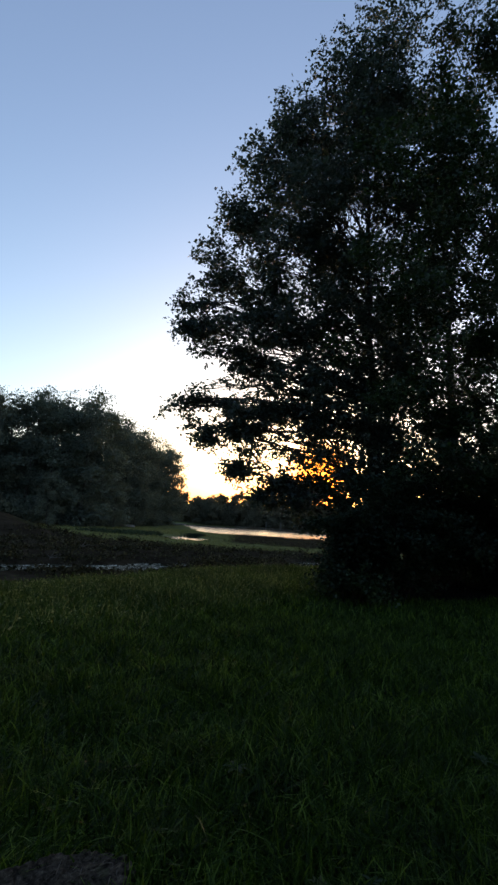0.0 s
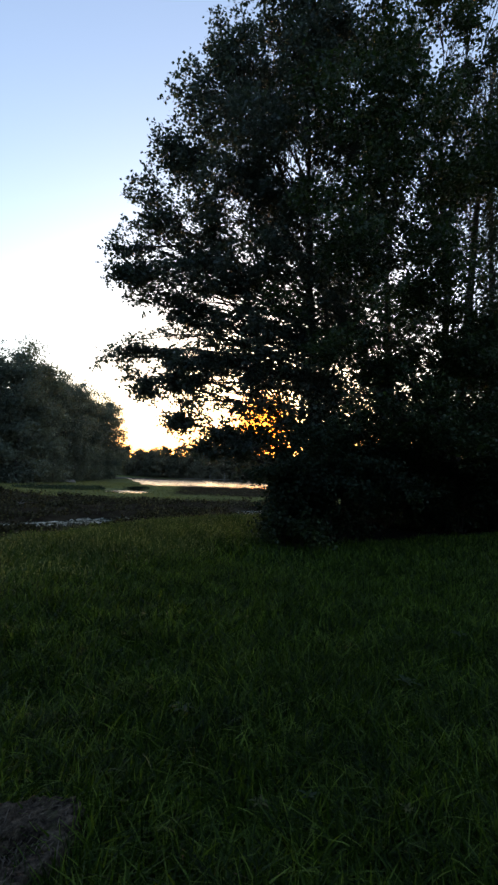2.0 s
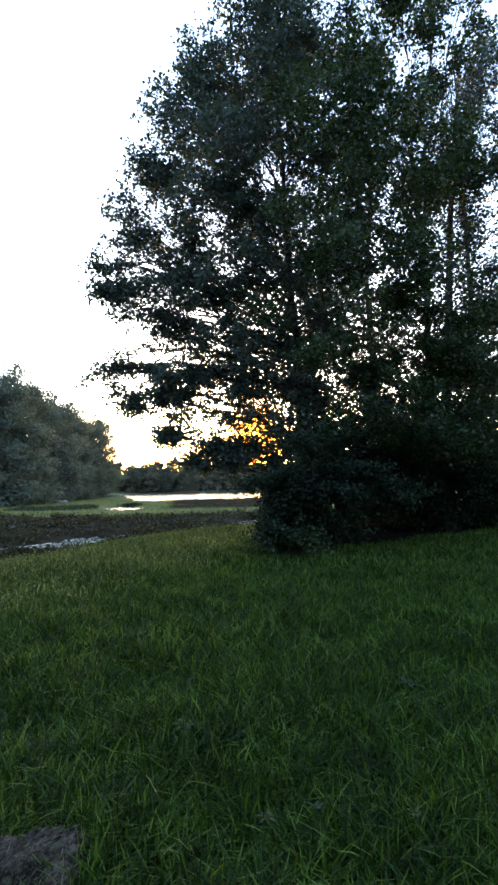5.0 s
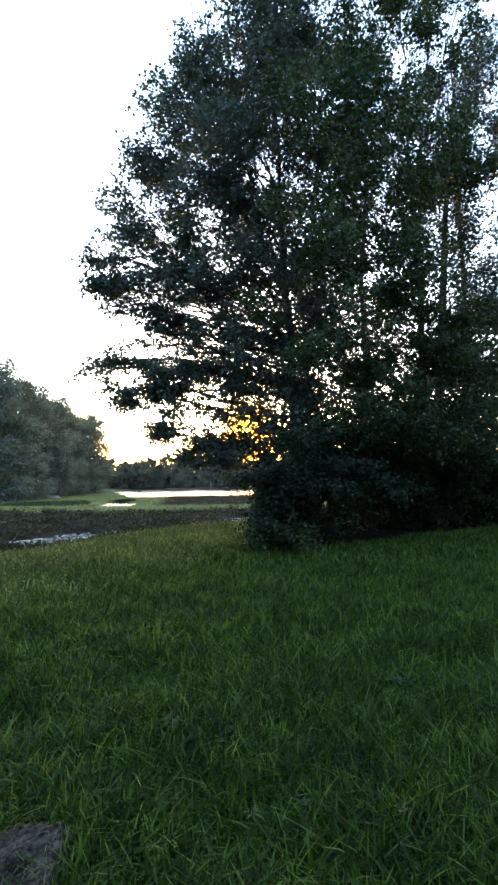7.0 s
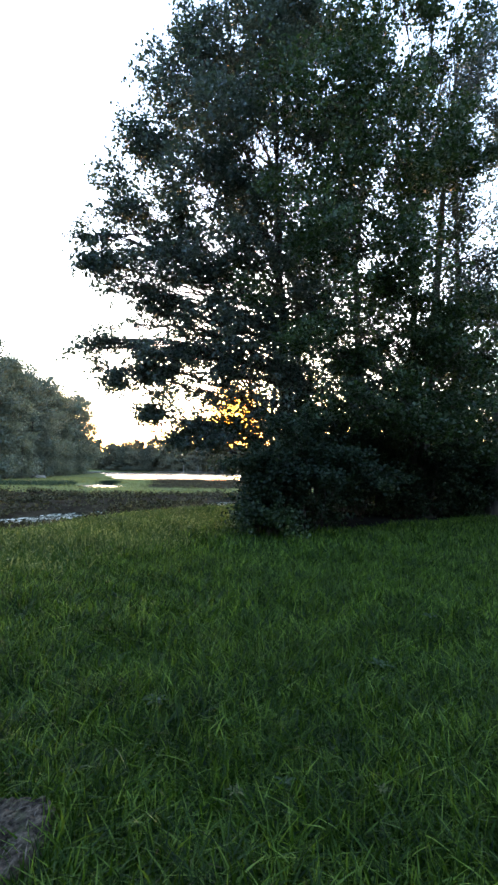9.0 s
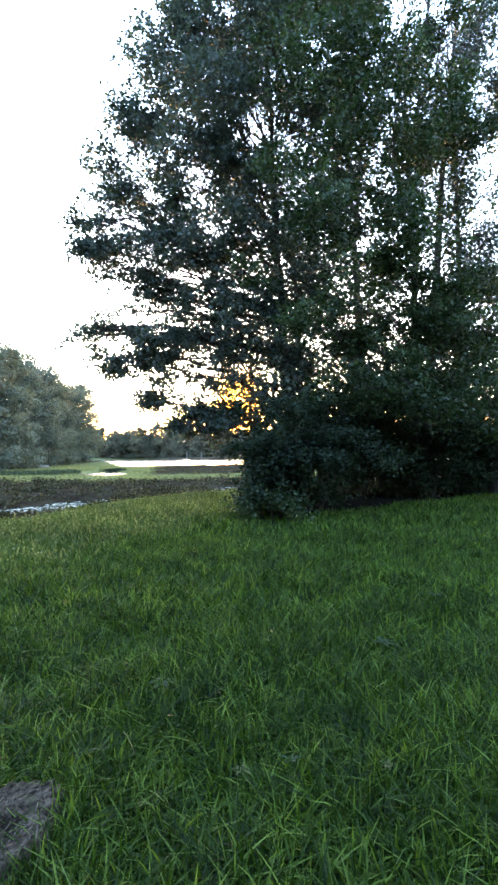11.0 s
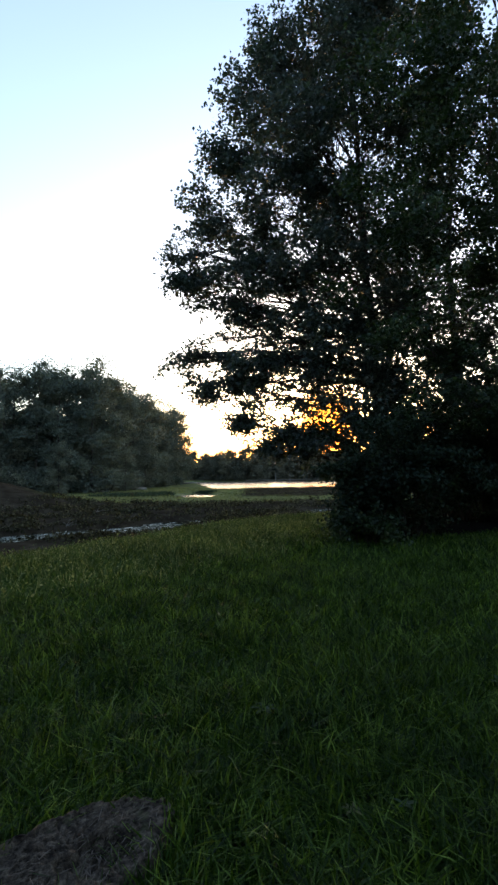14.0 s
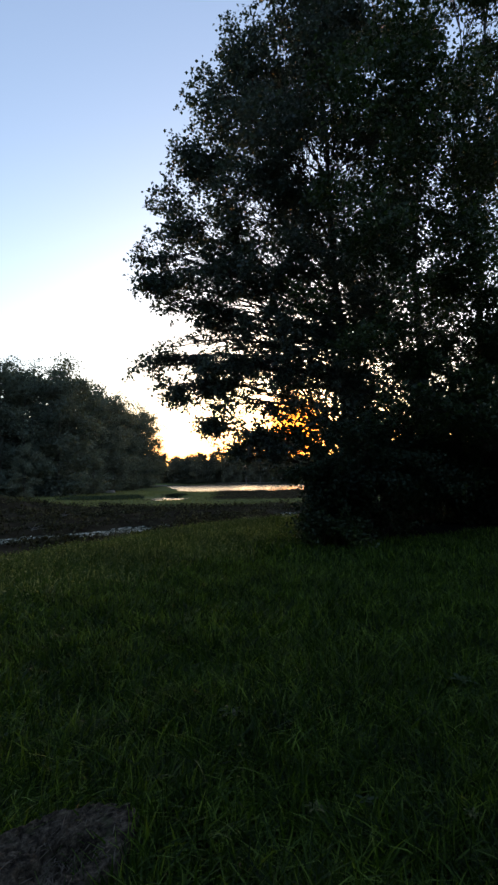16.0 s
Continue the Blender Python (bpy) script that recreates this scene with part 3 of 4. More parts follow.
# ---- old stump ----
def make_stump():
    """A low rotten stump: lobed rim, flat grey top with radial cracks, a hollow middle and loose splinters."""
    rng = np.random.default_rng(5)
    root = new("tree_stump")
    root.matrix_basis = pose(-0.985, 2.35, 0.012, 4, 2, math.degrees(0.9))
    tagged(root, "weathered grey rotten tree stump low in the grass", "tree stump")
    na, nr = 240, 62
    vs = []
    for i in range(nr + 1):
        for j in range(na):
            a = 2 * math.pi * j / na
            lobe = 1 + 0.04 * math.sin(3 * a + 0.6) + 0.03 * math.sin(7 * a + 2) - 0.16 * math.exp(-((a - 1.75) / 0.1) ** 2) + 0.05 * noise.noise(Vector((math.cos(a) * 3, math.sin(a) * 3, 2)))
            u = min(i / (nr - 8), 1.0)
            down = max(0, i - (nr - 8)) / 8
            flare = 1 + 0.16 * down
            x, y = 0.47 * lobe * flare * u * math.cos(a), 0.235 * lobe * flare * u * math.sin(a)
            p = Vector((x, y, 0))
            w_side = math.sin(a)
            crack = abs(noise.noise(Vector((math.cos(a) * 5, math.sin(a) * 5, u * 2.2))))
            z = 0.07 + 0.014 * noise.noise(p * 5 + Vector((1, 4, 0))) + 0.013 * (1.2 - u) * noise.fractal(Vector((p.x * 24, p.y * 28, 0)), 0.8, 2.1, 4)
            z -= 0.016 * max(0, 0.14 - crack) / 0.14 * (u > 0.25)
            hollow = math.hypot((x - 0.12) / 0.17, (y + 0.05) / 0.09) + 0.4 * noise.noise(p * 14)
            z -= 0.08 * max(0, 1 - hollow ** 2)
            z += 0.02 * max(0, w_side) * max(0, 1 - abs(u - 0.88) / 0.12)
            z -= 0.05 * max(0, u - 0.93) / 0.07
            z = z * (1 - down) - 0.12 * down
            grain = 0.004 * noise.noise(Vector((x * 45, y * 45, z * 30)))
            vs.append((x * (1 + grain * 3 * u), y * (1 + grain * 3 * u), z + grain))
    fs = [(i * na + j, i * na + (j + 1) % na, (i + 1) * na + (j + 1) % na, (i + 1) * na + j) for i in range(nr) for j in range(na)]
    part("stump_body", smooth(mesh_of("stump_body", vs, fs, STUMP)), root)
    for i in range(130):
        a, r = rng.uniform(0, 2 * math.pi), rng.uniform(0.05, 0.9)
        x, y = 0.1 + 0.32 * r * math.cos(a), -0.03 + 0.2 * r * math.sin(a)
        ln, w = rng.uniform(0.006, 0.034) * rng.uniform(0.5, 1.5), rng.uniform(0.0008, 0.003)
        v, f = tube([(-ln, 0, 0), (0, w * 0.4, w * 0.5), (ln, 0, 0)], [w * 0.5, w, w * 0.3], 5)
        ch = part("splinter", mesh_of("splinter", v, f, SPLINTER), root)
        inner = math.hypot((x - 0.1) / 0.2, (y + 0.04) / 0.11)
        ch.matrix_basis = pose(x, y, 0.073 - 0.055 * max(0, 1 - inner ** 2), rng.uniform(-20, 20), rng.uniform(-12, 12), rng.normal(40, 40))
    return root


SPLINTER = bark_material("rotten_wood", (0.03, 0.024, 0.018), (0.19, 0.16, 0.125))
make_stump()


# ---- things on the marsh ----
def make_boulder(place, size, turn):
    bm = bmesh.new()
    bmesh.ops.create_icosphere(bm, subdivisions=4, radius=1.0)
    for vt in bm.verts:
        k = 1 + 0.22 * noise.noise(vt.co * 1.4) + 0.06 * noise.noise(vt.co * 5)
        vt.co = Vector((vt.co.x * size[0], vt.co.y * size[1], min(vt.co.z, 0.7) * size[2])) * k
    me = bpy.data.meshes.new("boulder")
    bm.to_mesh(me)
    bm.free()
    me.materials.append(PALE)
    ob = new("boulder", smooth(me))
    ob.matrix_basis = pose(*place, 0, 0, turn)
    return tagged(ob, "pale grey boulder at the foot of the woods", "boulder")


def make_dead_branch(place, rng):
    root = new("dead_branch")
    root.location, root.scale = place, (0.42, 0.42, 0.42)
    tagged(root, "bleached dead branch lying on the dark mud", "branch")
    v, f = tube(bent((0, 0, -0.1), (0.55, 0.2, 1.0), rng, 0.1, 6), [0.06, 0.055, 0.05, 0.04, 0.03, 0.025, 0.012], 7)
    part("stem", smooth(mesh_of("stem", v, f, PALE)), root)
    for tip in ((1.5, 0.3, 0.75), (-0.5, 0.3, 0.6), (1.0, -0.6, 0.25), (1.9, 0.8, 0.3)):
        v, f = tube(bent((0.15, 0.06, 0.2), tip, rng, 0.12, 5), [0.035, 0.03, 0.026, 0.02, 0.014, 0.008], 6)
        part("twig", smooth(mesh_of("twig", v, f, PALE)), root)
    return root


def make_log(place, turn, length, rng):
    v, f = tube(bent((-length / 2, 0, 0.25), (length / 2, 0.4, 0.5), rng, 0.05, 8), [0.32, 0.31, 0.3, 0.28, 0.27, 0.25, 0.24, 0.22, 0.2], 10)
    ob = new("fallen_log", smooth(mesh_of("fallen_log", v, f, PALE)))
    ob.matrix_basis = pose(*place, 0, 0, turn)
    return tagged(ob, "bleached fallen log at the edge of the lake", "log")


def box(x0, x1, y0, y1, z0, z1):
    v = [(x, y, z) for z in (z0, z1) for x, y in ((x0, y0), (x1, y0), (x1, y1), (x0, y1))]
    return v, [(3, 2, 1, 0), (4, 5, 6, 7), (0, 1, 5, 4), (1, 2, 6, 5), (2, 3, 7, 6), (3, 0, 4, 7)]


def make_jetty(x0, x1, y, z, rng):
    """A long low landing stage: weathered deck, piles along its front and two mooring poles."""
    root = new("jetty")
    root.location = (x0, y, z)
    tagged(root, "long low grey wooden jetty on the far shore", "jetty")
    length = x1 - x0
    n = int(length / 1.6)
    plank = mesh_of("deck_board", *box(0.02, length / n - 0.02, -1.1, 1.1, -0.14, 0.0), PALE)
    for i in range(n):
        ob = part("deck_board", plank, root)
        ob.location = (i * length / n, 0, rng.uniform(-0.01, 0.01))
    part("beam", mesh_of("beam", *box(0, length, -1.02, -0.86, -0.4, -0.14), BARK), root)
    pile = smooth(mesh_of("pile", *tube([(0, 0, -1.6), (0, 0, -0.5), (0, 0, 0.1)], [0.15, 0.14, 0.13], 8), BARK))
    for i in range(n // 2 + 1):
        part("pile", pile, root).location = (i * length / (n // 2), -0.7, 0)
    pole = smooth(mesh_of("mooring_pole", *tube([(0, 0, -1.6), (0, 0, 1.2), (0, 0, 3.2)], [0.16, 0.14, 0.1], 8), PALE))
    for u in (0.42, 0.62):
        part("mooring_pole", pole, root).location = (u * length, -0.95, 0)
    return root


def on_ground(x, y, lift=0.0):
    return (x, y, float(height(np.array(x), np.array(y))) + lift)


PALE = bark_material("bleached_wood", (0.09, 0.085, 0.075), (0.24, 0.23, 0.21))
rng = np.random.default_rng(17)
make_boulder(on_ground(-34.2, 100, 0.1), (1.5, 0.8, 0.6), 15)
make_boulder(on_ground(-36.4, 103, 0.05), (0.8, 0.5, 0.4), -20)
make_dead_branch(on_ground(-13.6, 31.2), rng)
make_dead_branch(on_ground(-13.2, 26.4), rng)
make_log(on_ground(-38.2, 161, 0.1), 18, 5.0, rng)
make_jetty(-28.0, 6.0, 233.0, -0.75, rng)

# ---- small plants in the lawn ----
def make_rosette(place, count, size, material, label, category, name, rng):
    """A low plant of broad leaves that spread from one foot."""
    root = new(name)
    root.location = place
    tagged(root, label, category)
    for i in range(count):
        a = 2 * math.pi * (i + rng.uniform(-0.25, 0.25)) / count
        ln, w, rise = size * rng.uniform(0.75, 1.2), size * rng.uniform(0.26, 0.36), rng.uniform(0.35, 0.9)
        vs = []
        for k in range(6):
            u = k / 5
            half = w * math.sin(math.pi * min(0.97, 0.08 + 0.9 * u)) * 0.5
            z = ln * (rise * u - 0.75 * rise * u * u) + 0.02
            for side, fold in ((-1, 0.12), (0, 0.0), (1, 0.12)):
                vs.append((ln * u, side * half, z + fold * half))
        fs = [(3 * k + c, 3 * k + c + 3, 3 * k + c + 4, 3 * k + c + 1) for k in range(5) for c in (0, 1)]
        ch = part("leaf", smooth(mesh_of("leaf", vs, fs, material)), root)
        ch.matrix_basis = pose(0, 0, 0.03, 0, 0, math.degrees(a))
    return root


rng = np.random.default_rng(31)
for x, y, count, size in ((1.22, 4.12, 7, 0.11), (0.33, 2.85, 5, 0.06), (-0.35, 3.6, 6, 0.08), (2.1, 5.2, 6, 0.1)):
    make_rosette(on_ground(x, y, 0.02), count, size, LEAF_GREEN, "low broad-leaved green weed in the lawn", "plant", "broadleaf_weed", rng)
for x, y, size in ((0.1, 2.81, 0.05), (0.75, 2.72, 0.04)):
    make_rosette(on_ground(x, y, 0.02), 8, size, STRAW, "withered brown leaves caught in the grass", "dead leaves", "withered_plant", rng)

# ---- the large trees ----
rng = np.random.default_rng(21)
make_tree("tree", (2.4, 15.6, 0), (1.6, 15.8, 16.0), 0.2, [
    (0.30, (-4.0, 15.9, 5.1), 0.7, 0.06), (0.22, (-3.0, 15.4, 4.2), 0.65, 1.9), (0.18, (-1.6, 15.2, 3.2), 0.65, 0.25),
    (0.14, (-0.2, 15.0, 2.6), 0.75, 0.17), (0.42, (-3.9, 15.6, 8.8), 0.85, 0.26), (0.40, (-3.3, 15.2, 7.7), 0.9, 0.62),
    (0.50, (-3.1, 15.8, 10.4), 1.05, 1.78), (0.36, (-1.8, 15.0, 6.5), 1.0, 0.02), (0.58, (-2.5, 16.0, 12.1), 1.15, 1.9),
    (0.66, (-1.9, 15.4, 13.8), 1.25, 1.5), (0.78, (-0.5, 15.6, 15.5), 1.4, 1.9), (0.9, (0.8, 15.2, 17.2), 1.6, 1.9),
    (0.45, (-1.2, 14.8, 9.6), 1.6, 1.27), (0.55, (0.0, 14.6, 11.6), 1.7, 0.35), (0.70, (1.4, 15.0, 13.4), 1.6, 0.85),
    (0.30, (-0.6, 14.8, 6.0), 1.1, 0.02), (0.26, (0.8, 14.6, 4.6), 1.2, 0.01), (0.40, (0.8, 14.6, 7.8), 1.5, 1.9),
    (0.6, (2.8, 15.0, 12.2), 1.4, 0.7), (0.35, (2.6, 15.2, 6.8), 1.2, 1.9), (0.97, (2.4, 15.6, 19.0), 1.9, 1.9),
    (0.36, (-1.9, 15.4, 6.9), 0.7, 0.05), (0.3, (-1.6, 15.5, 5.9), 0.7, 0.01), (0.45, (-2.6, 15.5, 9.7), 0.85, 0.13), (0.2, (-1.9, 15.5, 3.9), 0.6, 0.34),
    (0.28, (-0.8, 15.2, 5.2), 0.7, 0.29), (0.17, (3.4, 14.7, 3.3), 0.95, 0.01), (0.22, (4.2, 14.9, 4.3), 0.95, 1.42), (0.17, (2.8, 14.4, 2.7), 0.8, 0.06),
    (0.20, (-1.0, 15.2, 4.4), 0.75, 0.09), (0.16, (-0.4, 15.2, 3.6), 0.75, 0.25), (0.25, (-2.2, 15.6, 5.5), 0.65, 0.12), (0.13, (-1.3, 15.0, 2.5), 0.6, 0.22), (0.2, (0.6, 15.0, 4.3), 0.8, 0.02),
    (0.62, (-0.6, 15.0, 12.4), 1.3, 1.9), (0.5, (-1.2, 15.4, 11.0), 1.2, 0.01), (0.72, (0.4, 15.2, 14.6), 1.4, 0.26),
    (0.16, (1.2, 14.4, 3.2), 1.0, 0.89), (0.14, (0.7, 14.2, 2.5), 0.8, 0.48), (0.15, (2.0, 13.8, 3.0), 0.9, 0.28), (0.33, (0.2, 14.4, 5.4), 0.8, 0.66), (0.47, (0.4, 14.2, 8.6), 1.0, 0.0), (0.2, (2.4, 14.4, 4.0), 1.1, 1.51), (0.12, (-0.9, 15.0, 2.6), 0.7, 0.19), (0.5, (3.8, 15.2, 9.6), 1.5, 1.9),
    (0.28, (3.6, 15.0, 5.4), 1.1, 0.31), (0.33, (-2.9, 15.6, 6.0), 0.8, 0.15), (0.85, (3.2, 15.4, 15.6), 1.4, 1.9), (0.8, (1.6, 14.8, 14.8), 1.4, 1.9), (0.75, (2.8, 14.9, 13.7), 1.3, 0.91),
    (0.9, (0.6, 15.2, 16.0), 1.4, 0.37), (0.92, (2.0, 15.0, 16.6), 1.4, 1.5), (0.7, (3.9, 15.2, 12.0), 1.3, 1.9), (0.24, (0.4, 15.4, 3.6), 0.8, 0.06), (0.30, (-3.2, 15.8, 5.4), 0.65, 0.02), (0.28, (-2.5, 15.6, 5.0), 0.6, 0.01), (0.13, (-0.9, 15.1, 3.0), 0.7, 0.21), (0.12, (-1.9, 15.2, 2.9), 0.55, 1.9), (0.3, (-0.9, 15.6, 4.9), 0.7, 0.56),
    (0.40, (-1.9, 15.4, 8.3), 0.75, 0.8), (0.44, (-1.0, 15.3, 8.6), 0.85, 0.28), (0.36, (-0.3, 15.2, 7.4), 0.85, 0.27), (0.36, (-1.3, 15.5, 7.6), 0.8, 0.02),
    (0.38, (-3.65, 15.6, 7.3), 0.5, 0.56), (0.36, (-3.2, 15.6, 6.9), 0.5, 0.38), (0.4, (-3.8, 15.6, 8.1), 0.5, 0.42), (0.34, (-2.6, 15.6, 6.9), 0.6, 0.32), (0.32, (-2.2, 15.5, 6.4), 0.6, 0.39), (0.29, (-4.0, 15.7, 5.15), 0.45, 0.66), (0.28, (-3.5, 15.7, 5.3), 0.5, 0.14), (0.24, (-3.2, 15.6, 4.5), 0.45, 0.31),
    (0.42, (-4.15, 15.6, 8.5), 0.45, 0.66), (0.41, (-3.95, 15.6, 7.8), 0.5, 1.28), (0.43, (-3.85, 15.6, 9.3), 0.45, 0.18), (0.29, (-4.4, 15.7, 5.1), 0.42, 0.27), (0.27, (-3.7, 15.6, 4.4), 0.42, 0.04), (0.3, (-3.6, 15.7, 5.6), 0.5, 0.02),
    (0.54, (0.2, 15.0, 10.8), 1.0, 1.02), (0.5, (1.2, 15.0, 10.2), 1.0, 1.23), (0.46, (0.9, 15.2, 9.4), 0.9, 0.01), (0.46, (-0.2, 15.2, 9.4), 0.9, 0.01), (0.8, (-1.0, 15.5, 15.9), 1.0, 1.9), (0.7, (-1.8, 15.6, 14.4), 0.9, 0.8), (0.72, (-0.6, 15.4, 14.6), 1.0, 0.53),
    (0.76, (-1.3, 15.6, 15.2), 1.0, 0.0), (0.62, (-1.7, 15.5, 13.0), 1.0, 0.06), (0.54, (-2.2, 15.5, 11.2), 0.9, 1.9),
    (0.34, (-2.3, 15.6, 7.3), 0.65, 0.41), (0.31, (0.1, 15.2, 6.6), 0.85, 0.21), (0.10, (-1.3, 15.3, 9.3), 0.9, 1.41)],
    LEAF_TREE_VEILED, 0.122, rng, "tall broadleaf tree with wide dark green crown", thick=44, per=18, spread=0.13, twigs=5)
make_tree("tree", (6.5, 16.2, 0), (6.1, 15.6, 15.0), 0.17, [
    (0.36, (3.0, 11.4, 5.8), 1.1, 0.67), (0.46, (2.6, 11.6, 7.6), 1.3, 1.9), (0.56, (3.0, 11.8, 9.6), 1.4, 1.9),
    (0.62, (4.2, 11.4, 9.0), 1.3, 0.01), (0.68, (2.6, 12.2, 11.4), 1.5, 1.9), (0.74, (4.0, 12.4, 11.8), 1.15, 1.83),
    (0.5, (4.2, 11.8, 7.2), 1.0, 0.83), (0.26, (3.8, 12.0, 4.2), 0.9, 0.02), 
    (0.3, (6.2, 12.4, 4.6), 0.9, 0.07), (0.2, (2.8, 11.9, 3.2), 0.8, 1.0), (0.22, (4.6, 12.2, 3.2), 0.9, 1.0), (0.22, (6.6, 13.0, 3.4), 1.0, 1.0), (0.3, (4.6, 13.2, 4.4), 0.9, 0.01), (0.28, (2.2, 12.2, 4.6), 0.8, 1.9), (0.9, (4.6, 12.8, 15.4), 0.8, 1.9),
    (0.5, (1.6, 12.8, 8.4), 1.2, 1.9), (0.62, (1.5, 13.0, 10.4), 1.3, 0.01), (0.74, (1.9, 13.2, 12.2), 1.1, 0.98), (0.35, (1.3, 13.6, 6.2), 0.9, 1.22), (0.6, (4.6, 12.0, 10.8), 1.2, 1.4),
    (0.52, (4.0, 14.2, 17.4), 0.8, 1.9), (0.55, (6.6, 14.2, 17.8), 0.8, 1.9), (0.6, (7.6, 13.8, 16.4), 0.8, 1.63), (0.72, (3.4, 12.8, 13.0), 1.1, 1.9), (0.64, (6.4, 13.4, 11.4), 0.9, 1.9), (0.42, (4.9, 13.4, 6.8), 0.9, 1.83), (0.5, (5.4, 13.2, 7.9), 0.8, 0.0),
    (0.2, (3.6, 12.6, 2.7), 0.7, 1.0), (0.2, (5.4, 12.6, 2.7), 0.8, 1.0), (0.2, (7.6, 13.4, 2.8), 0.9, 1.0), (0.22, (8.6, 14.2, 3.2), 0.9, 1.0), (0.24, (6.0, 13.4, 3.2), 0.9, 1.0),
    (0.66, (7.2, 14.6, 11.4), 1.0, 1.9), (0.62, (7.9, 14.8, 10.6), 0.9, 0.01), (0.7, (8.6, 15.0, 11.6), 0.9, 1.9),
    (0.34, (7.5, 14.5, 5.5), 1.0, 1.9), (0.4, (8.5, 14.8, 6.6), 1.0, 0.81), (0.45, (7.2, 14.2, 7.5), 1.0, 0.0), (0.52, (8.8, 15.0, 8.5), 1.0, 0.0), (0.58, (7.4, 14.4, 9.5), 1.0, 0.0),
    (0.28, (8.2, 14.6, 4.5), 1.0, 0.01), (0.38, (6.6, 13.8, 6.0), 0.9, 1.9), (0.3, (9.8, 15.2, 5.2), 1.0, 1.56), (0.3, (5.6, 13.6, 5.2), 0.9, 1.9), (0.48, (6.2, 14.0, 8.4), 0.9, 0.0), (0.7, (5.6, 14.0, 12.6), 1.0, 0.02)],
    LEAF_GREEN, 0.11, rng, "slender tree with fresh green leaves over shrubs", thick=38, per=18, spread=0.13)


def slim_limbs(rng, base, top, n, reach, r, low=0.3):
    out = []
    for i in range(n):
        u = low + (0.98 - low) * (i + rng.uniform(0, 0.6)) / n
        a = rng.uniform(0, 2 * math.pi)
        c = Vector(base).lerp(Vector(top), u)
        k = reach * (1.1 - 0.5 * u) * rng.uniform(0.6, 1.1)
        out.append((max(0.1, u - 0.12), (c.x + math.cos(a) * k, c.y + math.sin(a) * k, c.z + 0.3), r * rng.uniform(0.7, 1.2)))
    return out


for base, top, r, n, low, leafy in (((7.0, 16.5, 0), (8.9, 17, 18), 0.2, 14, 0.3, 7), ((9.0, 15.8, 0), (11.0, 16.2, 17), 0.18, 13, 0.3, 44),
                                    ((8.2, 17.2, 0), (8.9, 18, 19), 0.14, 10, 0.28, 44), ((12, 18.5, 0), (13, 18.5, 18), 0.2, 14, 0.3, 44),
                                    ((5.2, 18.5, 0), (5.9, 19, 19), 0.15, 9, 0.4, 44), ((14.5, 16, 0), (15.4, 16, 16), 0.15, 14, 0.3, 34)):
    make_tree("tree", base, top, r, slim_limbs(rng, base, top, n, 1.9, 1.0, low), LEAF_TREE_VEILED, 0.11, rng,
              "slender leaning tree with thin open foliage", thick=leafy, per=12, group="slender trees", spread=0.18)

base, top = (3.4, 19.2, 0), (2.9, 19.6, 13)
make_tree("tree", base, top, 0.16, slim_limbs(rng, base, top, 15, 2.6, 1.5), LEAF_TREE_VEILED, 0.17, rng,
          "dense leafy tree behind the front trees", thick=13, per=14, spread=0.22)
base, top = (6.3, 20.2, 0), (6.0, 20.4, 9.5)
make_tree("tree", base, top, 0.15, slim_limbs(rng, base, top, 10, 2.0, 1.2), LEAF_TREE_VEILED, 0.17, rng,
          "dense leafy tree behind the front trees", thick=9, per=14, spread=0.2)
for base, top in (((9.6, 18.6, 0), (9.8, 18.8, 7.6)), ((12.2, 19.4, 0), (12.6, 19.6, 8.6)), ((11.2, 22.4, 0), (11.0, 22.4, 8.4)), ((15.6, 20.4, 0), (15.8, 20.6, 9.5))):
    make_tree("tree", base, top, 0.1, slim_limbs(rng, base, top, 13, 1.8, 1.2), LEAF_TREE_VEILED, 0.17, rng,
              "small bushy tree crowding the back of the thicket", thick=8, per=14, spread=0.22, group="thicket trees")


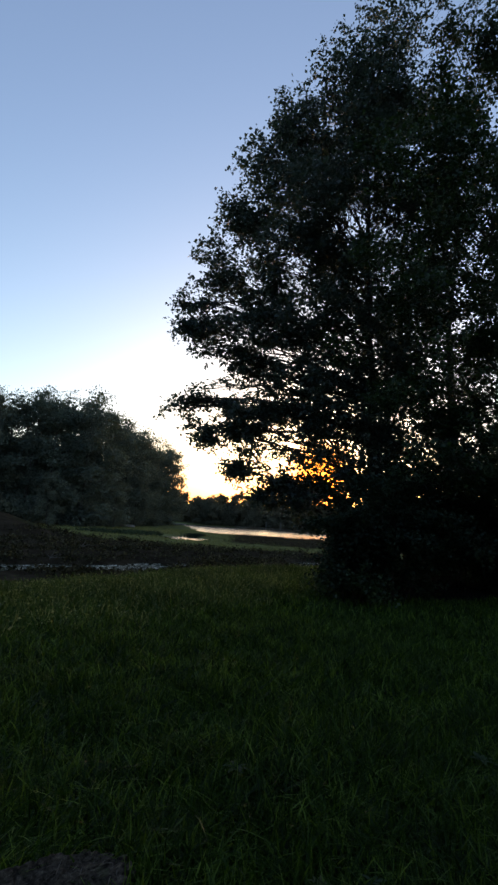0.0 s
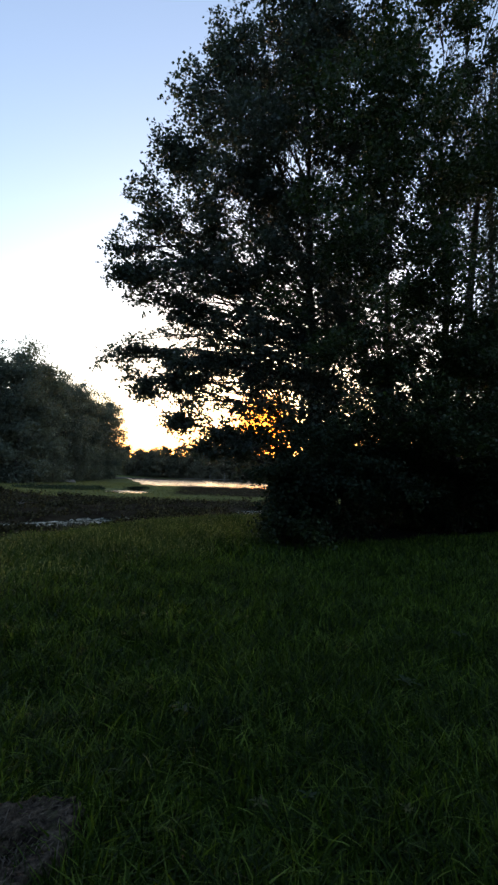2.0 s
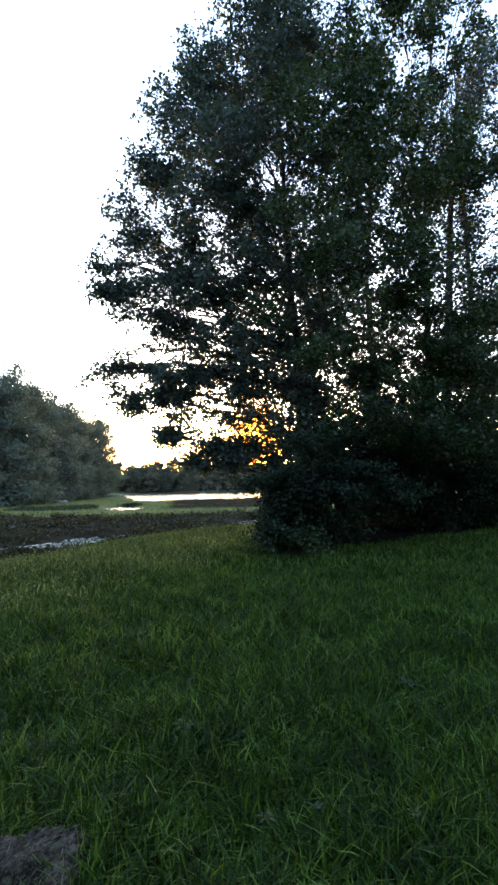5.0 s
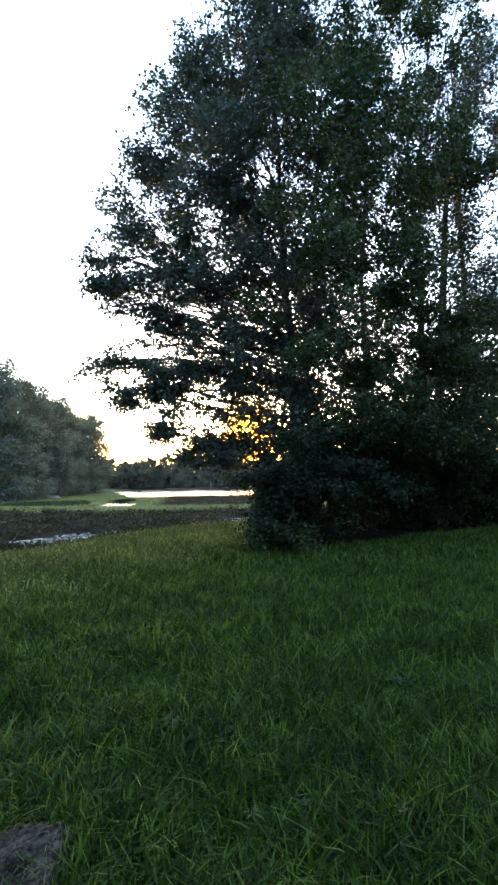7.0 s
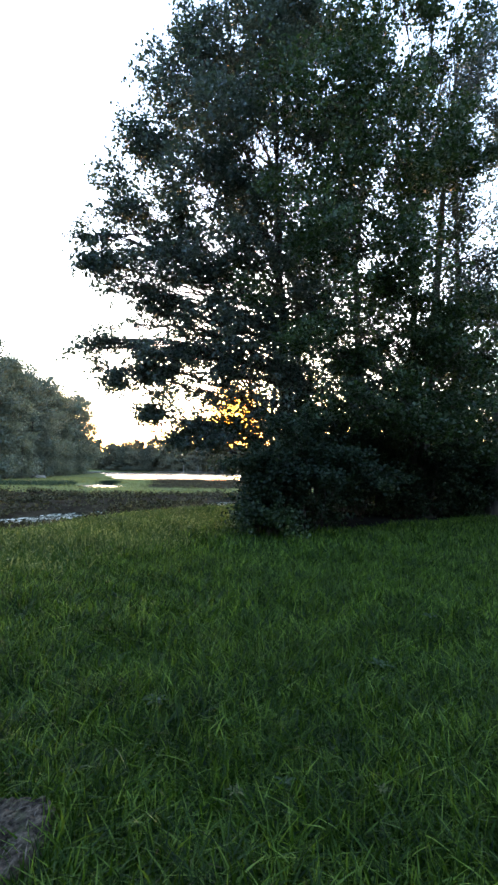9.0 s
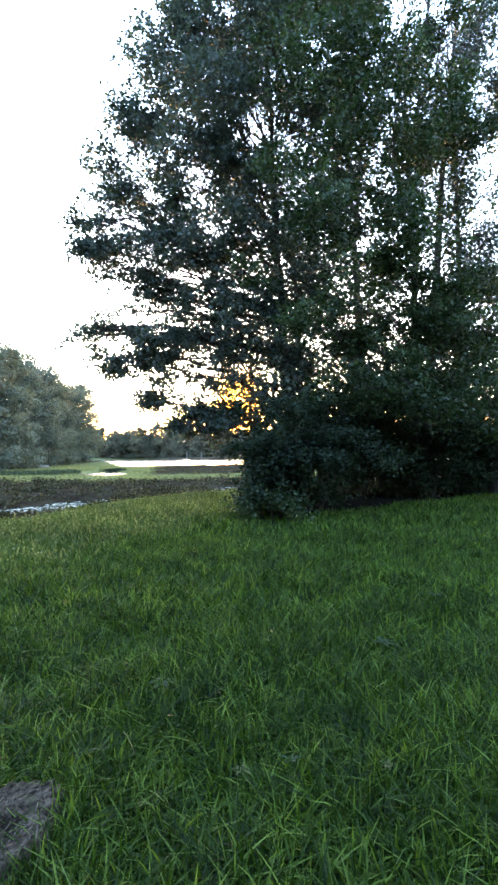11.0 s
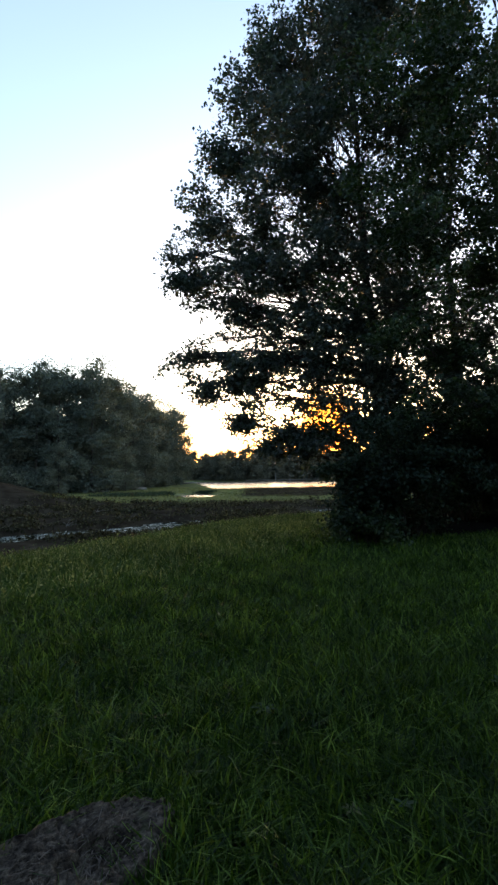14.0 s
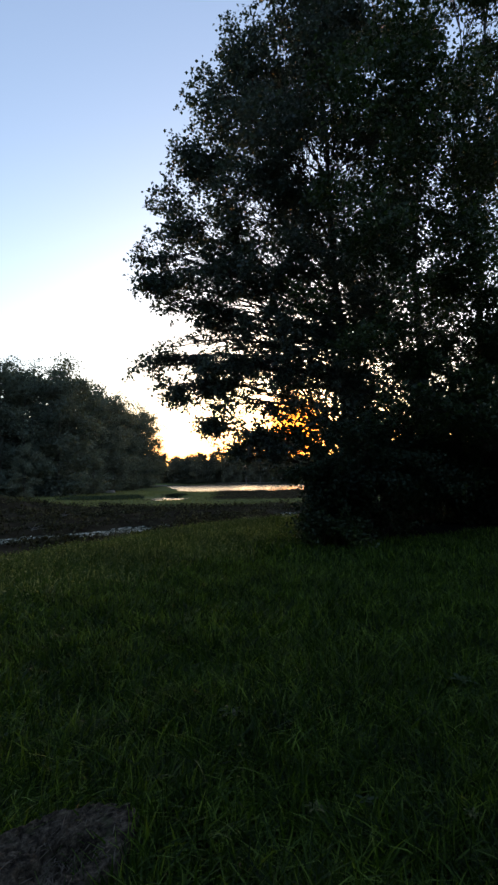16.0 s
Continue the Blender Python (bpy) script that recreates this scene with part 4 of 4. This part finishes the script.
# ---- shrubs ----
def make_shrub(base, w, d, h, rng, size=0.09, count=900, boughs=(), leaf=None, label="dense dark green shrub at the foot of the trees"):
    """A shrub: many thin stems and a leafy dome that reaches the ground."""
    base = Vector(base)
    root = new("shrub")
    root.location = base
    tagged(root, label, "shrub", "shrubs under the trees")
    stems = []
    for i in range(9):
        a = rng.uniform(0, 2 * math.pi)
        k = rng.uniform(0.3, 0.8)
        stems.append(tube(bent((0.1 * math.cos(a), 0.1 * math.sin(a), -0.1), (w * k * math.cos(a), d * k * math.sin(a), h * rng.uniform(0.5, 0.9)), rng, 0.2, 5), [0.03, 0.026, 0.021, 0.016, 0.01, 0.004], 5))
    v, f = joined(stems)
    part("branchwork", smooth(mesh_of("branchwork", v, f, BARK)), root)
    lobes = [(0, 0, h * 0.42, 0.8)] + [(w * 0.62 * math.cos(a), d * 0.62 * math.sin(a), h * rng.uniform(0.1, 0.74), rng.uniform(0.35, 0.6))
                                       for a in rng.uniform(0, 2 * math.pi, 11)]
    pl = []
    for lx, ly, lz, k in lobes:
        n_l = int(count * k * k * 0.19)
        pl.append(sprays(rng, (lx, ly, lz), (w * k, d * k, h * k * 0.5), n_l, 19, 0.16)[0])
    world = np.concatenate(pl) + np.asarray(base)
    pl = [airy(world, 0.2) - np.asarray(base)]
    for tip in boughs:
        arch = bent((0, 0, h * 0.45), Vector(tip) - base, rng, 0.1, 7, 0.16)
        v, f = tube(arch, [0.03 - 0.0035 * k for k in range(8)], 5)
        part("bough", smooth(mesh_of("bough", v, f, BARK)), root)
        for k in range(2, 8):
            pl.append(sprays(rng, arch[k], (0.3, 0.3, 0.12), 12, 15, 0.13)[0])
    pl = np.concatenate(pl)
    pl = pl[pl[:, 2] > 0.03]
    v, f = leaves_at(rng, pl, size, 0.8)
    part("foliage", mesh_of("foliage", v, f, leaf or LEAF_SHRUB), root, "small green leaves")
    return root


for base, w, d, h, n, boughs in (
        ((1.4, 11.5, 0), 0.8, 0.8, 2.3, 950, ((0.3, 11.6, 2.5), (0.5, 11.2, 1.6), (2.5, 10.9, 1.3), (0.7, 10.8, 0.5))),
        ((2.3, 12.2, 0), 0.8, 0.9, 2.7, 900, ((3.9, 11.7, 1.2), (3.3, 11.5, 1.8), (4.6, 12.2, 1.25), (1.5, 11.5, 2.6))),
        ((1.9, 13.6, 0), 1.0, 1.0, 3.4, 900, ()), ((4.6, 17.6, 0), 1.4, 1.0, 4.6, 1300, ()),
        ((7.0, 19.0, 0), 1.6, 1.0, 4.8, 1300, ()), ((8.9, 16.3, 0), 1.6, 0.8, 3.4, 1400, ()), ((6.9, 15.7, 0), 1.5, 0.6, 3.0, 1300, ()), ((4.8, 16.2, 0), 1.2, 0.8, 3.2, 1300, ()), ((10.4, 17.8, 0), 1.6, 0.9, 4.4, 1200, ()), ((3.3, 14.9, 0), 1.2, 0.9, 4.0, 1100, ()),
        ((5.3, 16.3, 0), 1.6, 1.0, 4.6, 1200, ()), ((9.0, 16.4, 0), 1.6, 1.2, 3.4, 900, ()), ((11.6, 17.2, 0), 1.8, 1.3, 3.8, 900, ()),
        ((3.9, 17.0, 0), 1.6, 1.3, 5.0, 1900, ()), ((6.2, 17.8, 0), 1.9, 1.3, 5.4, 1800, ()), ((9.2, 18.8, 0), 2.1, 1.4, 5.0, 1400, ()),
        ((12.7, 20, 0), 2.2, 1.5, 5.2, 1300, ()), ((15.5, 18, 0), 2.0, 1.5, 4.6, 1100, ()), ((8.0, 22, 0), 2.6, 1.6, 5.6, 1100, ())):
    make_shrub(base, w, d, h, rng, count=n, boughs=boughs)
for base, w, h in (((1.0, 11.1, 0), 0.3, 1.0), ((0.85, 11.5, 0), 0.26, 0.8), ((1.35, 10.8, 0), 0.3, 0.55)):
    make_shrub(base, w, w, h, rng, size=0.08, count=260, leaf=LEAF_GREEN, label="young light green bush beside the dark shrubs")


# ---- woods beyond the marsh and the far shore, with an unseen row behind ----
def wood_tree(rng, h, w, leaf, size, count, label, group, boughs=16):
    """A full-crowned tree at the origin, with clumps of leaves from near the ground to the top."""
    limbs = []
    for i in range(boughs):
        u = 0.07 + 0.91 * i / (boughs - 1)
        a = i * 2.4 + rng.uniform(-0.4, 0.4)
        k = w * math.sin(math.pi * min(0.97, 0.22 + 0.72 * u)) * rng.uniform(0.55, 1.15)
        limbs.append((max(0.08, u - 0.12), (k * math.cos(a), k * math.sin(a), h * u), w * 0.4 * rng.uniform(0.7, 1.25)))
    return make_tree("tree", (0, 0, 0), (rng.uniform(-0.6, 0.6), rng.uniform(-0.6, 0.6), h * 0.93), h * 0.014, limbs, leaf, size, rng,
                     label, per=8, spread=0.38, thick=count, group=group, twigs=0, clumps=((7, 1.0, 0.0), (5, 0.9, 0.55), (4, 0.72, 0.55)), sides=4)


kinds = [wood_tree(rng, 21, 4.6 + i * 0.4, LEAF_FOREST_HAZED, 0.34, 52, "tall leafy tree of the woods or the added unseen row", "woodland trees") for i in range(4)]
back_kinds = [wood_tree(rng, 21, 5.0 + i * 0.4, LEAF_FOREST_HAZED, 0.85, 11, "tall leafy tree of the woods or the added unseen row", "woodland trees", 12) for i in range(2)]
front, back = [], []
for i in range(13):
    u = i / 12
    front.append((-37.5 - 5.5 * u + rng.uniform(-1.2, 1.2), 84 + 82 * u + rng.uniform(-2, 2), rng.uniform(0.84, 1.12) + 0.2 * u))
    back.append((-44 - 6 * u + rng.uniform(-2, 2), 84 + 84 * u + rng.uniform(-3, 3), rng.uniform(0.95, 1.12) + 0.12 * u))
for i in range(9):
    u = i / 8
    front.append((-45 - 40 * u, 78 - 16 * u + rng.uniform(-2, 2), rng.uniform(0.86, 1.02)))
    back.append((-50 - 42 * u, 86 - 14 * u + rng.uniform(-2, 2), rng.uniform(0.95, 1.08)))
# Unseen row behind the standing place, added to cut sky light on the lawn
for i in range(18):
    back.append((-32 + 3.7 * i + rng.uniform(-1, 1), -15 - 7 * (i % 2) + rng.uniform(-1.5, 1.5), rng.uniform(0.9, 1.1)))
front += [(-41.5, 80, 0.95), (-44.5, 83, 1.0), (-48.5, 78, 1.0), (-53, 75, 1.04), (-40, 89, 1.02), (-35.2, 106, 0.42), (-34.5, 92, 0.36), (-36.6, 126, 0.45), (-39.5, 76, 0.4)]


def plant(models, places):
    """The models at the first places, copies of them at the others."""
    for i, (x, y, k) in enumerate(places):
        z = float(height(np.array(x), np.array(y))) - 0.1
        m = pose(x, y, z, 0, 0, rng.uniform(0, 360)) @ Matrix.Diagonal((k, k, k * rng.uniform(0.94, 1.06), 1))
        ob = models[i] if i < len(models) else copy_thing(models[i % len(models)], m)
        ob.matrix_basis = m


plant(kinds, front)
plant(back_kinds, back)

far_kinds = [wood_tree(rng, 14, 4.6 + i * 0.5, LEAF_FAR_HAZED, 0.75, 20, "distant tree on the far shore of the lake", "far shore trees", 11) for i in range(3)]
i = 0
for row in range(2):
    for x in np.arange(-110, 150, 6.5):
        px, py = x + rng.uniform(-2, 2), 246 + row * 9 + rng.uniform(-3, 3) + 6 * wobble(x, 240, 0.03)
        k = rng.uniform(0.8, 1.08) + 0.12 * row
        m = pose(px, py, float(height(np.array(px), np.array(py))) - 0.2, 0, 0, rng.uniform(0, 360)) @ Matrix.Diagonal((k, k, k, 1))
        if i < 3:
            far_kinds[i].matrix_basis = m
        else:
            copy_thing(far_kinds[i % 3], m).matrix_basis = m
        i += 1

# the depth of the woods behind their front trees
n = 20000
places = np.stack([rng.uniform(-170, 200, n), rng.uniform(262, 276, n), -1 + 11.5 * rng.uniform(0, 1, n)], 1)
v, f = leaves_at(rng, places, 2.9, 0.5)
tagged(new("distant_woods", mesh_of("distant_woods", v, f, LEAF_FAR_HAZED)), "dark distant woods along the far shore", "woods", kind="stuff")
n = 16000
u = rng.uniform(0, 1, n)
places = np.stack([-46 - 6 * u - rng.uniform(0, 12, n), 80 + 92 * u, -1 + 15 * rng.uniform(0, 1, n)], 1)
n = 12000
u = rng.uniform(0, 1, n)
left = np.stack([-52 - 42 * u + rng.uniform(-4, 4, n), 86 - 14 * u + rng.uniform(0, 10, n), -1 + 15 * rng.uniform(0, 1, n)], 1)
n = 9000
u = rng.uniform(0, 1, n)
edge = np.stack([-35.5 - 5.5 * u - rng.uniform(0, 5, n), 80 + 86 * u, -1.2 + 3.6 * rng.uniform(0, 1, n) ** 1.5 * (0.7 + 0.3 * np.sin(u * 60))], 1)
e_v, e_f = leaves_at(rng, edge, 0.6, 0.5)
v, f = leaves_at(rng, np.concatenate([places, left]), 1.3, 0.5)
v, f = stacked([(v, f), (e_v, e_f)])
tagged(new("wood_undergrowth", mesh_of("wood_undergrowth", v, f, LEAF_FOREST_HAZED)), "dense undergrowth inside the woods by the marsh", "woods", kind="stuff")
